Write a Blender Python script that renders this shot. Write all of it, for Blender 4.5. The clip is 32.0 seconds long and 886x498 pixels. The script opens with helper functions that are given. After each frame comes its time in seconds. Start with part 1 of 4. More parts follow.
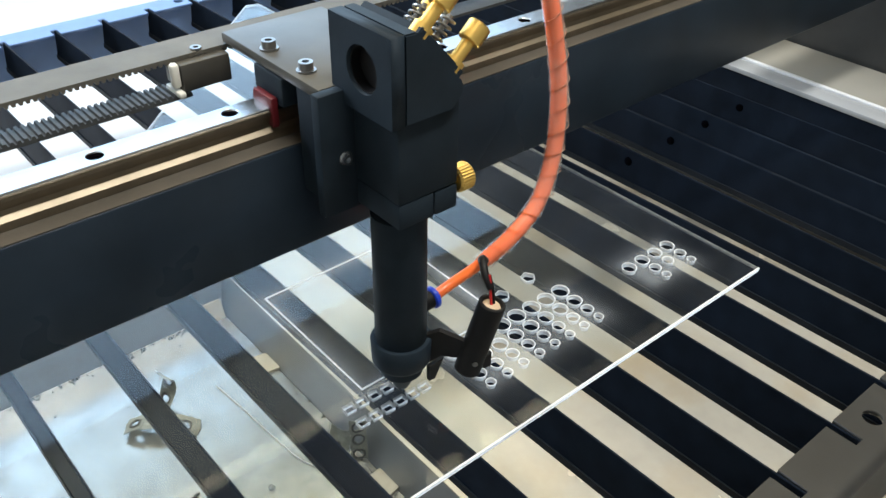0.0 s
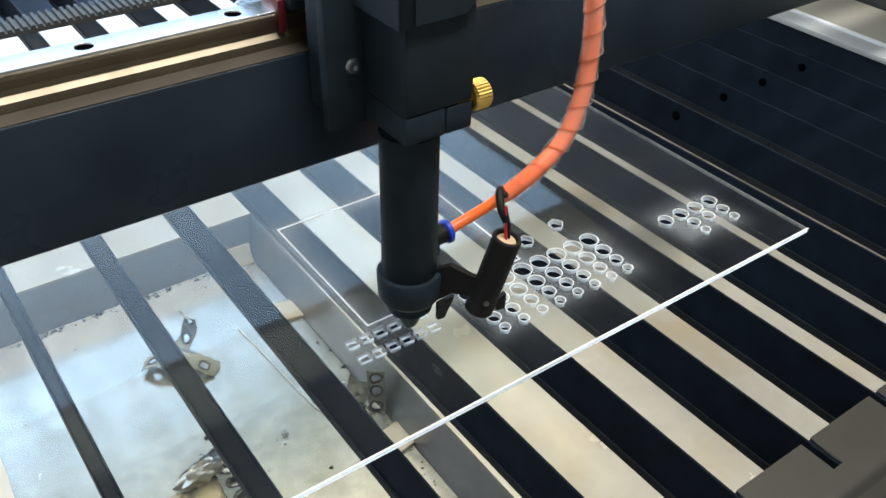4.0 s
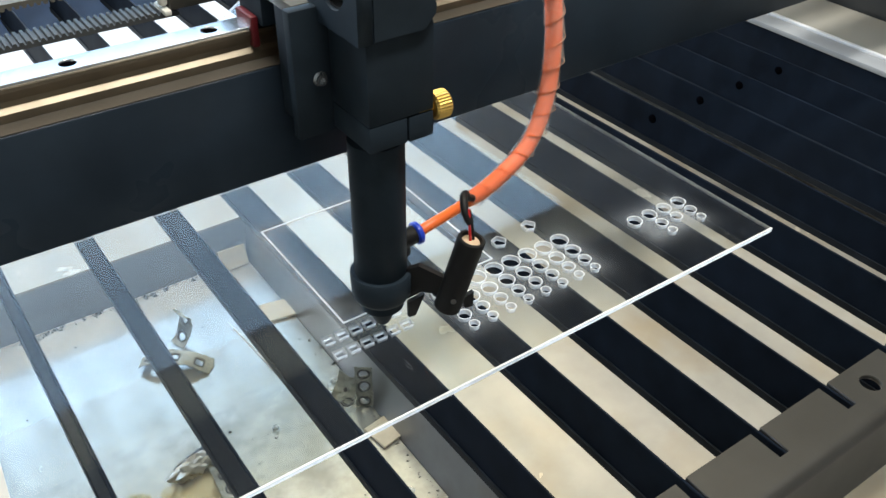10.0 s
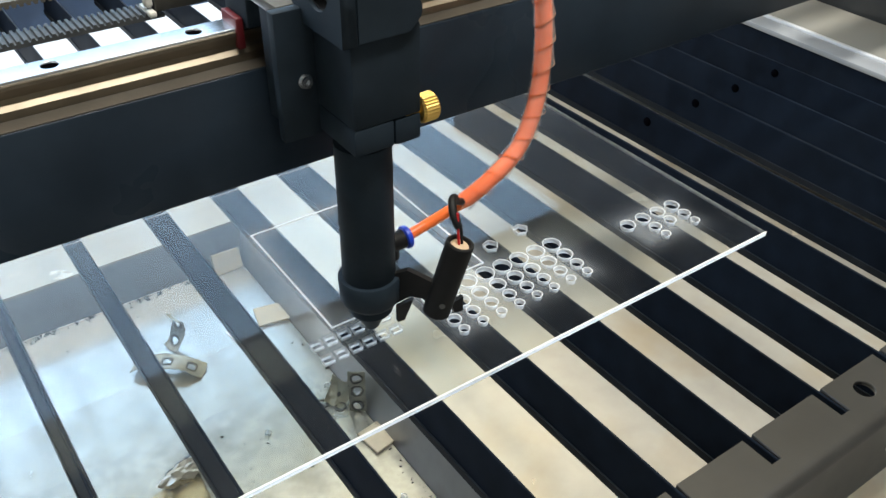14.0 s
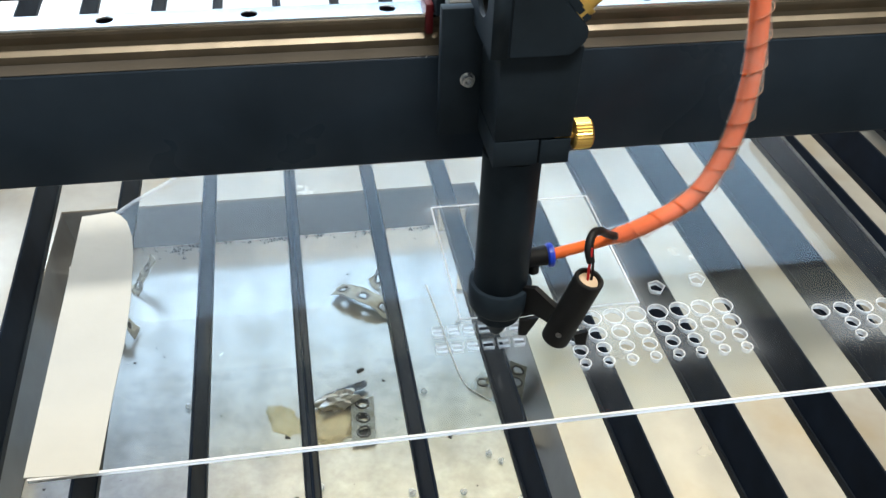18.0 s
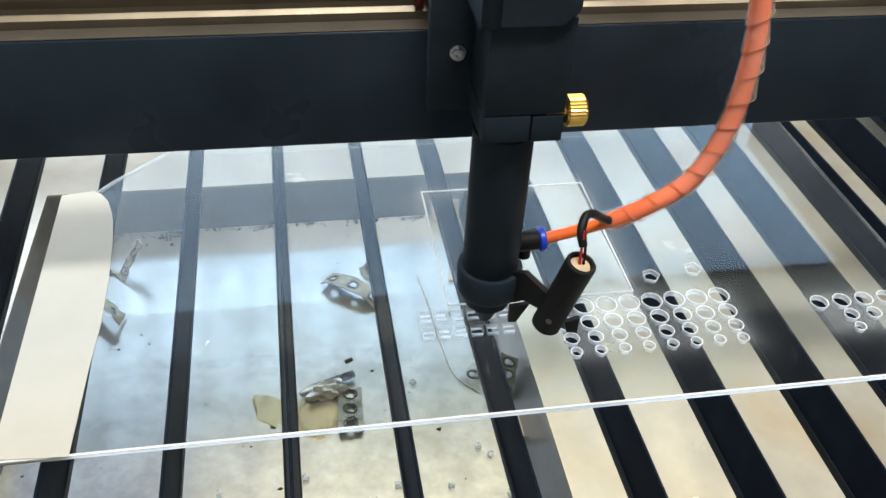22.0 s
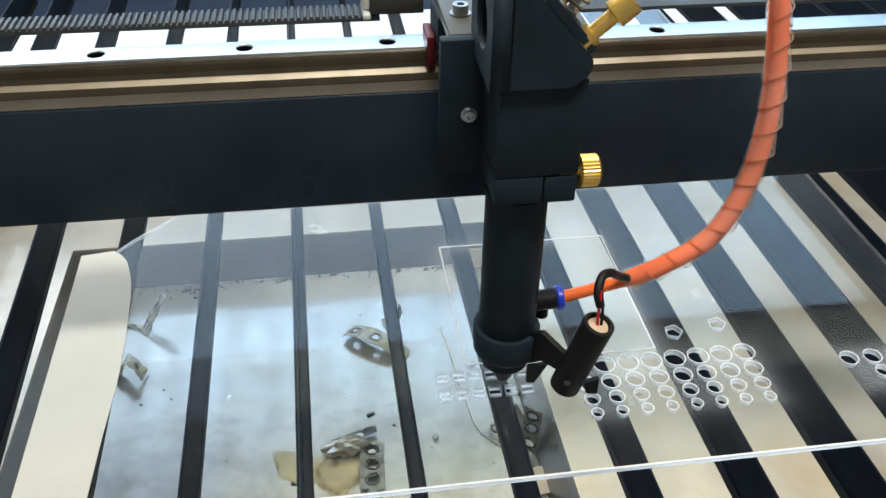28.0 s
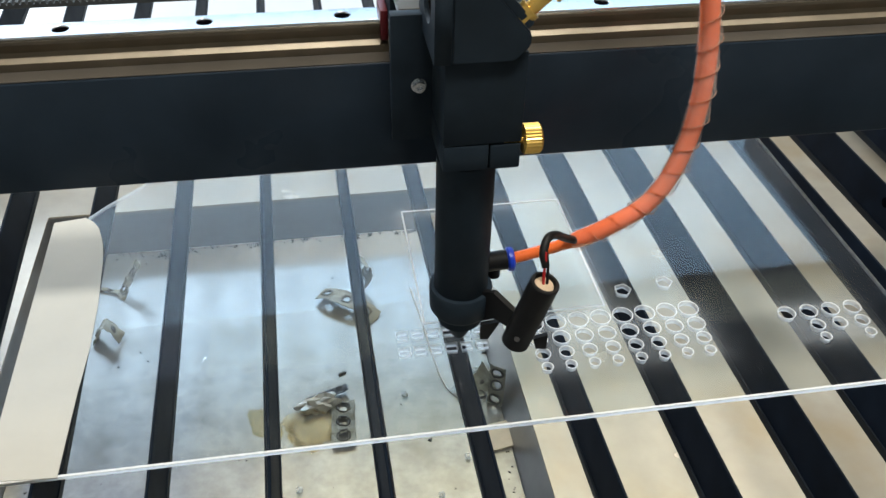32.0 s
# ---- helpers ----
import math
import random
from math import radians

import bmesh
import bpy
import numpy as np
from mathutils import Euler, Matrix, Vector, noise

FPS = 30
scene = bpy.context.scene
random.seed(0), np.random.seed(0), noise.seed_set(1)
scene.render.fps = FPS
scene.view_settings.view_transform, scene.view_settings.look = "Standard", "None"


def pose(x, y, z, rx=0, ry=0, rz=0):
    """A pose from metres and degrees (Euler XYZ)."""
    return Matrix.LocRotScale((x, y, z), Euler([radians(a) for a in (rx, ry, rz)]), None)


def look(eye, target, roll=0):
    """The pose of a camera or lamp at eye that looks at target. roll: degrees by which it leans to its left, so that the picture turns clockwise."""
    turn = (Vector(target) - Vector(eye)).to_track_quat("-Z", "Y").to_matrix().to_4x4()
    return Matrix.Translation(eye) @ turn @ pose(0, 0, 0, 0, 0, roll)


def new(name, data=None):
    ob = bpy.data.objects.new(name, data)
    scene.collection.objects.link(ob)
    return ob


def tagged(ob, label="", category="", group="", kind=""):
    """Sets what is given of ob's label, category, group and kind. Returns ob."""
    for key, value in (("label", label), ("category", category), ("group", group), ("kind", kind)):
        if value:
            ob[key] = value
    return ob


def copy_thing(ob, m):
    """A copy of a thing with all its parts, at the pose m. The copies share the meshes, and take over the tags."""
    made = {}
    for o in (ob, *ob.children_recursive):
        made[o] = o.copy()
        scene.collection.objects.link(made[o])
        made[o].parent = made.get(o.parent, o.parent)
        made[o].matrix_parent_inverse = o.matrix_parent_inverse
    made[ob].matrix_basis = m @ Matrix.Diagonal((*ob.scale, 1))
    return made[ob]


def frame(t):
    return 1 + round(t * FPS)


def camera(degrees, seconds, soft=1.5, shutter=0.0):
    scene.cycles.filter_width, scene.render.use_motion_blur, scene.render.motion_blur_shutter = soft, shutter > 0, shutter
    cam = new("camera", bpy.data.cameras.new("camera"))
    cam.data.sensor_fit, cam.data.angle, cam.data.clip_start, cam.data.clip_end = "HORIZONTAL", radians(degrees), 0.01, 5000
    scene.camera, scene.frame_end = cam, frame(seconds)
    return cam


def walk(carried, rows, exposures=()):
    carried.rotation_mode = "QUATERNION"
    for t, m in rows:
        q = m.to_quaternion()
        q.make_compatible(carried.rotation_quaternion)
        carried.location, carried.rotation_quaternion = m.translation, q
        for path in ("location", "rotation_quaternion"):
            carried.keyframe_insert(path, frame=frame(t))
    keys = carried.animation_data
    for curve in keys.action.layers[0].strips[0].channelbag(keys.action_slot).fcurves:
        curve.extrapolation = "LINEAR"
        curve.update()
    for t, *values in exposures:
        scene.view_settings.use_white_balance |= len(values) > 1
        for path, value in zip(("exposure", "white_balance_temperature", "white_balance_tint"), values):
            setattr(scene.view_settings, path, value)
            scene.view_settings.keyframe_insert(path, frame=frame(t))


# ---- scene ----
cam = camera(54.17, 32.0)
PATH = [
    (0, (-0.19460, -0.29173, 0.34572), (0.07182, 0.01615, 0.05550), 1.05),
    (0.5, (-0.19549, -0.29260, 0.34627), (0.07106, 0.01603, 0.05696), 1.11),
    (1, (-0.19772, -0.29392, 0.34830), (0.06931, 0.01492, 0.05967), 1.14),
    (1.5, (-0.19912, -0.29494, 0.34761), (0.06862, 0.01437, 0.06013), 1.27),
    (2, (-0.20178, -0.29706, 0.34832), (0.06588, 0.01310, 0.06169), 1.58),
    (2.5, (-0.19692, -0.31095, 0.34478), (0.07073, -0.00034, 0.05862), 2.05),
    (3, (-0.18926, -0.31767, 0.34292), (0.06893, -0.00034, 0.05546), 1.92),
    (3.5, (-0.18311, -0.29803, 0.32552), (0.06309, 0.02761, 0.03682), 2.31),
    (4, (-0.17139, -0.29732, 0.30841), (0.06603, 0.02439, 0.00819), 1.59),
    (4.5, (-0.16923, -0.30192, 0.31152), (0.06720, 0.01953, 0.01024), 1.37),
    (6.5, (-0.16473, -0.31301, 0.31951), (0.07086, 0.00932, 0.01851), 1.29),
    (7, (-0.16367, -0.31611, 0.32048), (0.07202, 0.00632, 0.01967), 1.23),
    (7.5, (-0.16011, -0.31614, 0.32112), (0.07570, 0.00598, 0.02008), 1.30),
    (8, (-0.15828, -0.31737, 0.32220), (0.07746, 0.00482, 0.02117), 1.26),
    (8.5, (-0.15812, -0.31753, 0.31881), (0.07762, 0.00468, 0.01779), 1.24),
    (9, (-0.15624, -0.31949, 0.32001), (0.08004, 0.00228, 0.01895), 1.30),
    (9.5, (-0.15862, -0.32271, 0.32109), (0.07699, -0.00010, 0.02040), 1.16),
    (10, (-0.16467, -0.32402, 0.32354), (0.06769, 0.00077, 0.02267), 0.83),
    (10.5, (-0.16180, -0.32380, 0.32420), (0.06941, 0.00294, 0.02456), 0.72),
    (11, (-0.15756, -0.32368, 0.32328), (0.07431, 0.00239, 0.02342), 0.79),
    (11.5, (-0.15946, -0.32501, 0.32323), (0.07202, 0.00133, 0.02336), 0.71),
    (12, (-0.15799, -0.32489, 0.32398), (0.07416, 0.00101, 0.02415), 0.75),
    (12.5, (-0.15675, -0.32216, 0.32198), (0.07592, 0.00343, 0.02222), 0.88),
    (13, (-0.15418, -0.32090, 0.32003), (0.07871, 0.00475, 0.02051), 0.88),
    (13.5, (-0.15734, -0.32260, 0.32073), (0.07519, 0.00308, 0.02097), 0.84),
    (15.5, (-0.15479, -0.32573, 0.32203), (0.07301, 0.00529, 0.02448), 0.73),
    (16, (-0.16305, -0.32451, 0.32487), (0.05290, 0.01290, 0.02567), 1.19),
    (16.5, (-0.18349, -0.30071, 0.33182), (0.02900, 0.03811, 0.03174), 2.78),
    (17, (-0.15371, -0.30419, 0.34153), (0.02504, 0.04837, 0.03534), 3.18),
    (17.5, (-0.06921, -0.33491, 0.34032), (0.03079, 0.04191, 0.02725), 2.59),
    (18, (-0.07670, -0.33760, 0.33550), (-0.00330, 0.04126, 0.01757), 2.26),
    (18.5, (-0.08692, -0.32529, 0.31442), (-0.01168, 0.04786, -0.00977), 2.37),
    (19, (-0.07406, -0.32587, 0.31532), (0.00955, 0.04581, -0.00851), 3.06),
    (19.5, (-0.06501, -0.32435, 0.31071), (0.02058, 0.04689, -0.01311), 3.48),
    (20, (-0.06151, -0.32607, 0.30937), (0.02492, 0.04493, -0.01449), 3.69),
    (20.5, (-0.06317, -0.32803, 0.30957), (0.02292, 0.04307, -0.01427), 3.71),
    (21, (-0.06425, -0.32993, 0.31550), (0.02015, 0.04169, -0.00820), 3.58),
    (21.5, (-0.06998, -0.33302, 0.31824), (0.00738, 0.04190, -0.00340), 3.42),
    (22, (-0.07077, -0.33246, 0.32054), (0.00426, 0.04544, 0.00185), 3.29),
    (22.5, (-0.07021, -0.33337, 0.32181), (0.00301, 0.04518, 0.00348), 3.09),
    (23, (-0.07087, -0.33630, 0.32369), (-0.00096, 0.04464, 0.00746), 2.79),
    (23.5, (-0.07698, -0.34128, 0.32336), (-0.01169, 0.04070, 0.00741), 2.48),
    (24, (-0.07988, -0.34410, 0.32630), (-0.01896, 0.04068, 0.01288), 2.27),
    (24.5, (-0.07667, -0.34438, 0.32843), (-0.01625, 0.04160, 0.01639), 2.17),
    (25, (-0.07347, -0.34637, 0.32856), (-0.01258, 0.04001, 0.01711), 2.22),
    (25.5, (-0.07095, -0.34716, 0.33096), (-0.00952, 0.03986, 0.02041), 2.29),
    (27.5, (-0.06055, -0.34529, 0.34373), (-0.00148, 0.04810, 0.04082), 1.35),
    (28, (-0.06241, -0.32358, 0.32467), (-0.00260, 0.07139, 0.02396), 1.01),
    (28.5, (-0.07036, -0.31495, 0.32735), (-0.01206, 0.07882, 0.02478), 1.36),
    (29, (-0.05956, -0.32792, 0.32876), (-0.00170, 0.05971, 0.01829), 1.42),
    (29.5, (-0.04440, -0.32574, 0.32627), (0.02128, 0.05352, 0.00713), 1.48),
    (30, (-0.04236, -0.32581, 0.32715), (0.02409, 0.05308, 0.00773), 1.47),
    (30.5, (-0.04028, -0.32648, 0.33033), (0.02598, 0.05187, 0.01023), 1.20),
    (31, (-0.04692, -0.33366, 0.33409), (0.02097, 0.04501, 0.01471), 1.37),
    (31.5, (-0.04955, -0.33896, 0.33511), (0.01803, 0.04084, 0.01702), 1.35),
    (32, (-0.05148, -0.34254, 0.33834), (0.01615, 0.03808, 0.02124), 1.42),
]
EXPOSURE = [(0.0, 0.52, 5700, 8.0), (13.0, 0.54, 5700, 8.0), (18.0, 0.50, 5700, 8.0), (26.0, 0.37, 5700, 8.0), (32.0, 0.18, 5700, 8.0)]
walk(cam, [(t, look(eye, target, roll)) for t, eye, target, roll in PATH], EXPOSURE)

# ---- world and light ----
world = bpy.data.worlds.new("world")
scene.world = world
world.use_nodes = True
wn = world.node_tree.nodes
sky = wn.new("ShaderNodeTexSky")
sky.sky_type, sky.sun_disc = "NISHITA", False
sky.sun_elevation, sky.sun_rotation = radians(28), radians(-32)
wn["Background"].inputs["Strength"].default_value = 0.10
world.node_tree.links.new(sky.outputs["Color"], wn["Background"].inputs["Color"])


def area_lamp(name, eye, target, sx, sy, watts, colour):
    lamp = bpy.data.lights.new(name, "AREA")
    lamp.shape, lamp.size, lamp.size_y, lamp.energy, lamp.color = "RECTANGLE", sx, sy, watts, colour
    ob = new(name, lamp)
    ob.matrix_world = look(eye, target)
    return ob


area_lamp("window_light", (0.35, 2.56, 1.32), (0.35, 0.0, 1.32), 4.9, 2.1, 60, (0.68, 0.87, 1.0))
# Unseen warm panel added for the beige reflection in the front tray.
area_lamp("ceiling_light_panel", (0.70, 1.15, 2.37), (0.70, 1.15, 0), 2.4, 1.7, 24, (1.0, 0.79, 0.47))
# Unseen fill lamp added to brighten the beam front.
area_lamp("ceiling_light_strip", (0.3, -0.6, 2.32), (0.3, -0.6, 0), 1.2, 0.3, 48, (1.0, 0.90, 0.74))

sun = bpy.data.lights.new("sun", "SUN")
sun.energy, sun.angle, sun.color = 0.8, radians(12), (1.0, 0.97, 0.92)
new("sun", sun).matrix_world = look((-0.5, 0.8, 0.5), (0, 0, 0))

# ---- materials ----


def material(name, colour, rough=0.5, metal=0.0, vary=0.08, scale=40.0, bump=0.0, bump_scale=300.0, rough_vary=0.1, spec=0.5, stain=None, stain_scale=12.0, stain_amount=0.0, coat=0.0):
    """Principled surface with fine grain and larger stains, in object metres."""
    m = bpy.data.materials.new(name)
    m.use_nodes = True
    nt = m.node_tree
    n, l = nt.nodes, nt.links
    b = n["Principled BSDF"]
    b.inputs["Metallic"].default_value = metal
    b.inputs["Coat Weight"].default_value = coat
    b.inputs["Specular IOR Level"].default_value = spec
    tc = n.new("ShaderNodeTexCoord")
    fine = n.new("ShaderNodeTexNoise")
    fine.inputs["Scale"].default_value, fine.inputs["Detail"].default_value = scale, 6
    l.new(tc.outputs["Object"], fine.inputs["Vector"])
    info = n.new("ShaderNodeObjectInfo")
    add = n.new("ShaderNodeMath")
    add.operation = "ADD"
    l.new(fine.outputs["Fac"], add.inputs[0])
    sc = n.new("ShaderNodeMath")
    sc.operation = "MULTIPLY"
    sc.inputs[1].default_value = 0.25
    l.new(info.outputs["Random"], sc.inputs[0])
    l.new(sc.outputs[0], add.inputs[1])
    ramp = n.new("ShaderNodeValToRGB")
    lo = [max(0, c * (1 - vary)) for c in colour]
    hi = [min(1, c * (1 + vary)) for c in colour]
    ramp.color_ramp.elements[0].position, ramp.color_ramp.elements[1].position = 0.35, 0.85
    ramp.color_ramp.elements[0].color, ramp.color_ramp.elements[1].color = (*lo, 1), (*hi, 1)
    l.new(add.outputs[0], ramp.inputs["Fac"])
    out = ramp.outputs["Color"]
    if stain:
        big = n.new("ShaderNodeTexNoise")
        big.inputs["Scale"].default_value, big.inputs["Detail"].default_value = stain_scale, 5
        l.new(tc.outputs["Object"], big.inputs["Vector"])
        r2 = n.new("ShaderNodeValToRGB")
        r2.color_ramp.elements[0].position, r2.color_ramp.elements[1].position = 0.48, 0.72
        r2.color_ramp.elements[0].color, r2.color_ramp.elements[1].color = (0, 0, 0, 1), (stain_amount,) * 3 + (1,)
        l.new(big.outputs["Fac"], r2.inputs["Fac"])
        mix = n.new("ShaderNodeMixRGB")
        mix.inputs[2].default_value = (*stain, 1)
        l.new(r2.outputs["Color"], mix.inputs[0])
        l.new(out, mix.inputs[1])
        out = mix.outputs[0]
    l.new(out, b.inputs["Base Color"])
    rn = n.new("ShaderNodeTexNoise")
    rn.inputs["Scale"].default_value, rn.inputs["Detail"].default_value = scale * 0.4, 4
    l.new(tc.outputs["Object"], rn.inputs["Vector"])
    mr = n.new("ShaderNodeMapRange")
    mr.inputs[3].default_value, mr.inputs[4].default_value = max(0.02, rough - rough_vary), min(1, rough + rough_vary)
    l.new(rn.outputs["Fac"], mr.inputs[0])
    l.new(mr.outputs[0], b.inputs["Roughness"])
    if bump:
        bn = n.new("ShaderNodeTexNoise")
        bn.inputs["Scale"].default_value, bn.inputs["Detail"].default_value = bump_scale, 3
        l.new(tc.outputs["Object"], bn.inputs["Vector"])
        bp = n.new("ShaderNodeBump")
        bp.inputs["Strength"].default_value, bp.inputs["Distance"].default_value = bump, 0.001
        l.new(bn.outputs["Fac"], bp.inputs["Height"])
        l.new(bp.outputs[0], b.inputs["Normal"])
    return m


M_BLACK = material("black_anodised_aluminium", (0.016, 0.024, 0.034), 0.55, 0.0, 0.25, 60, 0.05, 900, spec=0.12, stain=(0.020, 0.024, 0.028), stain_amount=0.3)
M_BEAM = material("black_anodised_beam", (0.019, 0.028, 0.041), 0.30, 0.0, 0.3, 25, 0.03, 900, spec=0.14, stain=(0.025, 0.026, 0.028), stain_amount=0.35)
M_SLAT = material("black_painted_steel", (0.0065, 0.0100, 0.0175), 0.5, 0.0, 0.4, 50, 0.0, 700, spec=0.04, stain=(0.009, 0.011, 0.014), stain_amount=0.3)
# Foot coloured greyer than the blade for the extra light it catches.
M_FOOT = material("grey_foot_lightened", (0.012, 0.015, 0.020), 0.5, 0.0, 0.3, 50, 0.0, 700, spec=0.07, stain=(0.024, 0.024, 0.024), stain_amount=0.4)
M_BAR = material("dark_grey_painted_steel", (0.028, 0.028, 0.027), 0.42, 0.0, 0.15, 60, 0.05, 800)
# Beige stain: real blotches, plus warm ceiling reflection put into the colour.
M_TRAY = material("galvanised_tray_steel", (0.665, 0.625, 0.54), 0.25, 0.36, 0.08, 45, 0.15, 80, 0.06, stain=(0.57, 0.45, 0.28), stain_scale=11, stain_amount=0.68)
M_PIT = material("dusty_tray_floor", (0.535, 0.535, 0.515), 0.235, 0.72, 0.16, 110, 0.12, 45, 0.07, stain=(0.33, 0.32, 0.29), stain_scale=26, stain_amount=0.6)
M_PITWALL = material("grey_tray_wall", (0.30, 0.31, 0.32), 0.34, 0.7, 0.08, 50, 0.05, 200, stain=(0.24, 0.22, 0.19), stain_scale=16, stain_amount=0.5)
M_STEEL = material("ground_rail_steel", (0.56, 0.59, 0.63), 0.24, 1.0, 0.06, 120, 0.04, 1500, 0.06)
# Bronze puts the reflected warm surroundings into the rail side's colour.
M_RAILSIDE = material("rail_side_warm_reflection", (0.235, 0.20, 0.15), 0.48, 1.0, 0.15, 60, 0.05, 1500, 0.1)
# Strip added over the beam top; its brown holds reflected warm surroundings.
M_STRIP = material("dusty_strip_warm_reflection", (0.065, 0.057, 0.047), 0.5, 0.0, 0.2, 30, 0.1, 500, stain=(0.09, 0.08, 0.07), stain_scale=20, stain_amount=0.5)
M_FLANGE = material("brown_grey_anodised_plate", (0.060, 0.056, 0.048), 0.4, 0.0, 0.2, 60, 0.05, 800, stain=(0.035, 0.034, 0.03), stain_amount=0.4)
M_BELTBACK = material("dusty_olive_belt_back", (0.105, 0.098, 0.082), 0.6, 0.0, 0.2, 60, 0.1, 900, stain=(0.07, 0.066, 0.058), stain_scale=25, stain_amount=0.5)
M_DECK = material("bright_white_enamel", (0.62, 0.63, 0.65), 0.35, 0.0, 0.03, 20)
M_STEEL_DARK = material("dull_steel", (0.30, 0.30, 0.30), 0.35, 1.0, 0.1, 200)
M_BRASS = material("brass", (0.85, 0.58, 0.16), 0.36, 1.0, 0.06, 200, 0.0)
M_BELT = material("black_rubber_belt", (0.055, 0.058, 0.060), 0.55, 0.0, 0.2, 200, 0.1, 1200)
M_RUBBER = material("matt_black_plastic", (0.007, 0.007, 0.008), 0.55, 0.0, 0.2, 120, 0.06, 900, spec=0.3)
M_HOSE = material("orange_polyurethane", (1.0, 0.19, 0.04), 0.25, 0.0, 0.05, 90)
M_BLUE = material("blue_plastic", (0.02, 0.06, 0.62), 0.35, 0.0, 0.06, 90)
M_RED = material("red_plastic", (0.10, 0.008, 0.012), 0.4, 0.0, 0.1, 90)
M_WIRE = material("red_wire_insulation", (0.55, 0.02, 0.02), 0.4, 0.0, 0.1, 90)
M_WHITE_TIE = material("white_nylon", (0.75, 0.74, 0.68), 0.45, 0.0, 0.06, 90)
M_GLUE = material("tan_hot_glue", (0.62, 0.47, 0.32), 0.45, 0.0, 0.15, 150, 0.2, 300)
M_PAPER = material("cream_masking_paper", (0.49, 0.47, 0.42), 0.7, 0.0, 0.03, 60, 0.08, 250)
M_WHITE = material("white_painted_steel", (0.31, 0.32, 0.335), 0.4, 0.0, 0.05, 30, 0.03, 500)
M_REAR = material("blue_grey_painted_steel", (0.13, 0.22, 0.46), 0.4, 0.0, 0.1, 40, 0.05, 600)
M_BEIGE = material("beige_painted_steel", (0.25, 0.24, 0.21), 0.5, 0.0, 0.08, 14, 0.04, 300, stain=(0.30, 0.26, 0.19), stain_scale=5, stain_amount=0.5)
M_ROOM = material("cream_plaster", (0.66, 0.64, 0.60), 0.85, 0.0, 0.04, 6, 0.1, 60)
M_CEIL = material("warm_cream_plaster", (0.85, 0.67, 0.43), 0.85, 0.0, 0.04, 6, 0.1, 60)
M_SOUTH = material("brown_unseen_wall", (0.22, 0.21, 0.19), 0.6, 0.0, 0.1, 5, 0.1, 40)
M_ROOMFLOOR = material("grey_concrete", (0.36, 0.34, 0.31), 0.7, 0.0, 0.1, 8, 0.1, 60)
M_SCRAP = material("scrap_film", (0.36, 0.37, 0.32), 0.4, 0.0, 0.2, 80, 0.1, 300, stain=(0.20, 0.20, 0.17), stain_scale=60, stain_amount=0.6)
M_SCRAPBACK = material("dirty_film_rim", (0.10, 0.10, 0.095), 0.5, 0.0, 0.3, 200)
# Crinkled clear plastic, drawn as an opaque, slightly metallic surface.
M_SHINYFILM = material("crumpled_shiny_film", (0.80, 0.80, 0.78), 0.34, 0.25, 0.1, 100, 0.2, 200)
M_TILE = material("cream_offcut", (0.54, 0.49, 0.38), 0.5, 0.0, 0.15, 70, 0.1, 300, stain=(0.42, 0.34, 0.22), stain_scale=50, stain_amount=0.5)
M_DARKFILM = material("dark_blue_film", (0.05, 0.065, 0.09), 0.35, 0.0, 0.2, 90, 0.1, 300)
M_DEBRIS = material("dark_crumbs", (0.03, 0.03, 0.03), 0.8, 0.0, 0.3, 300)


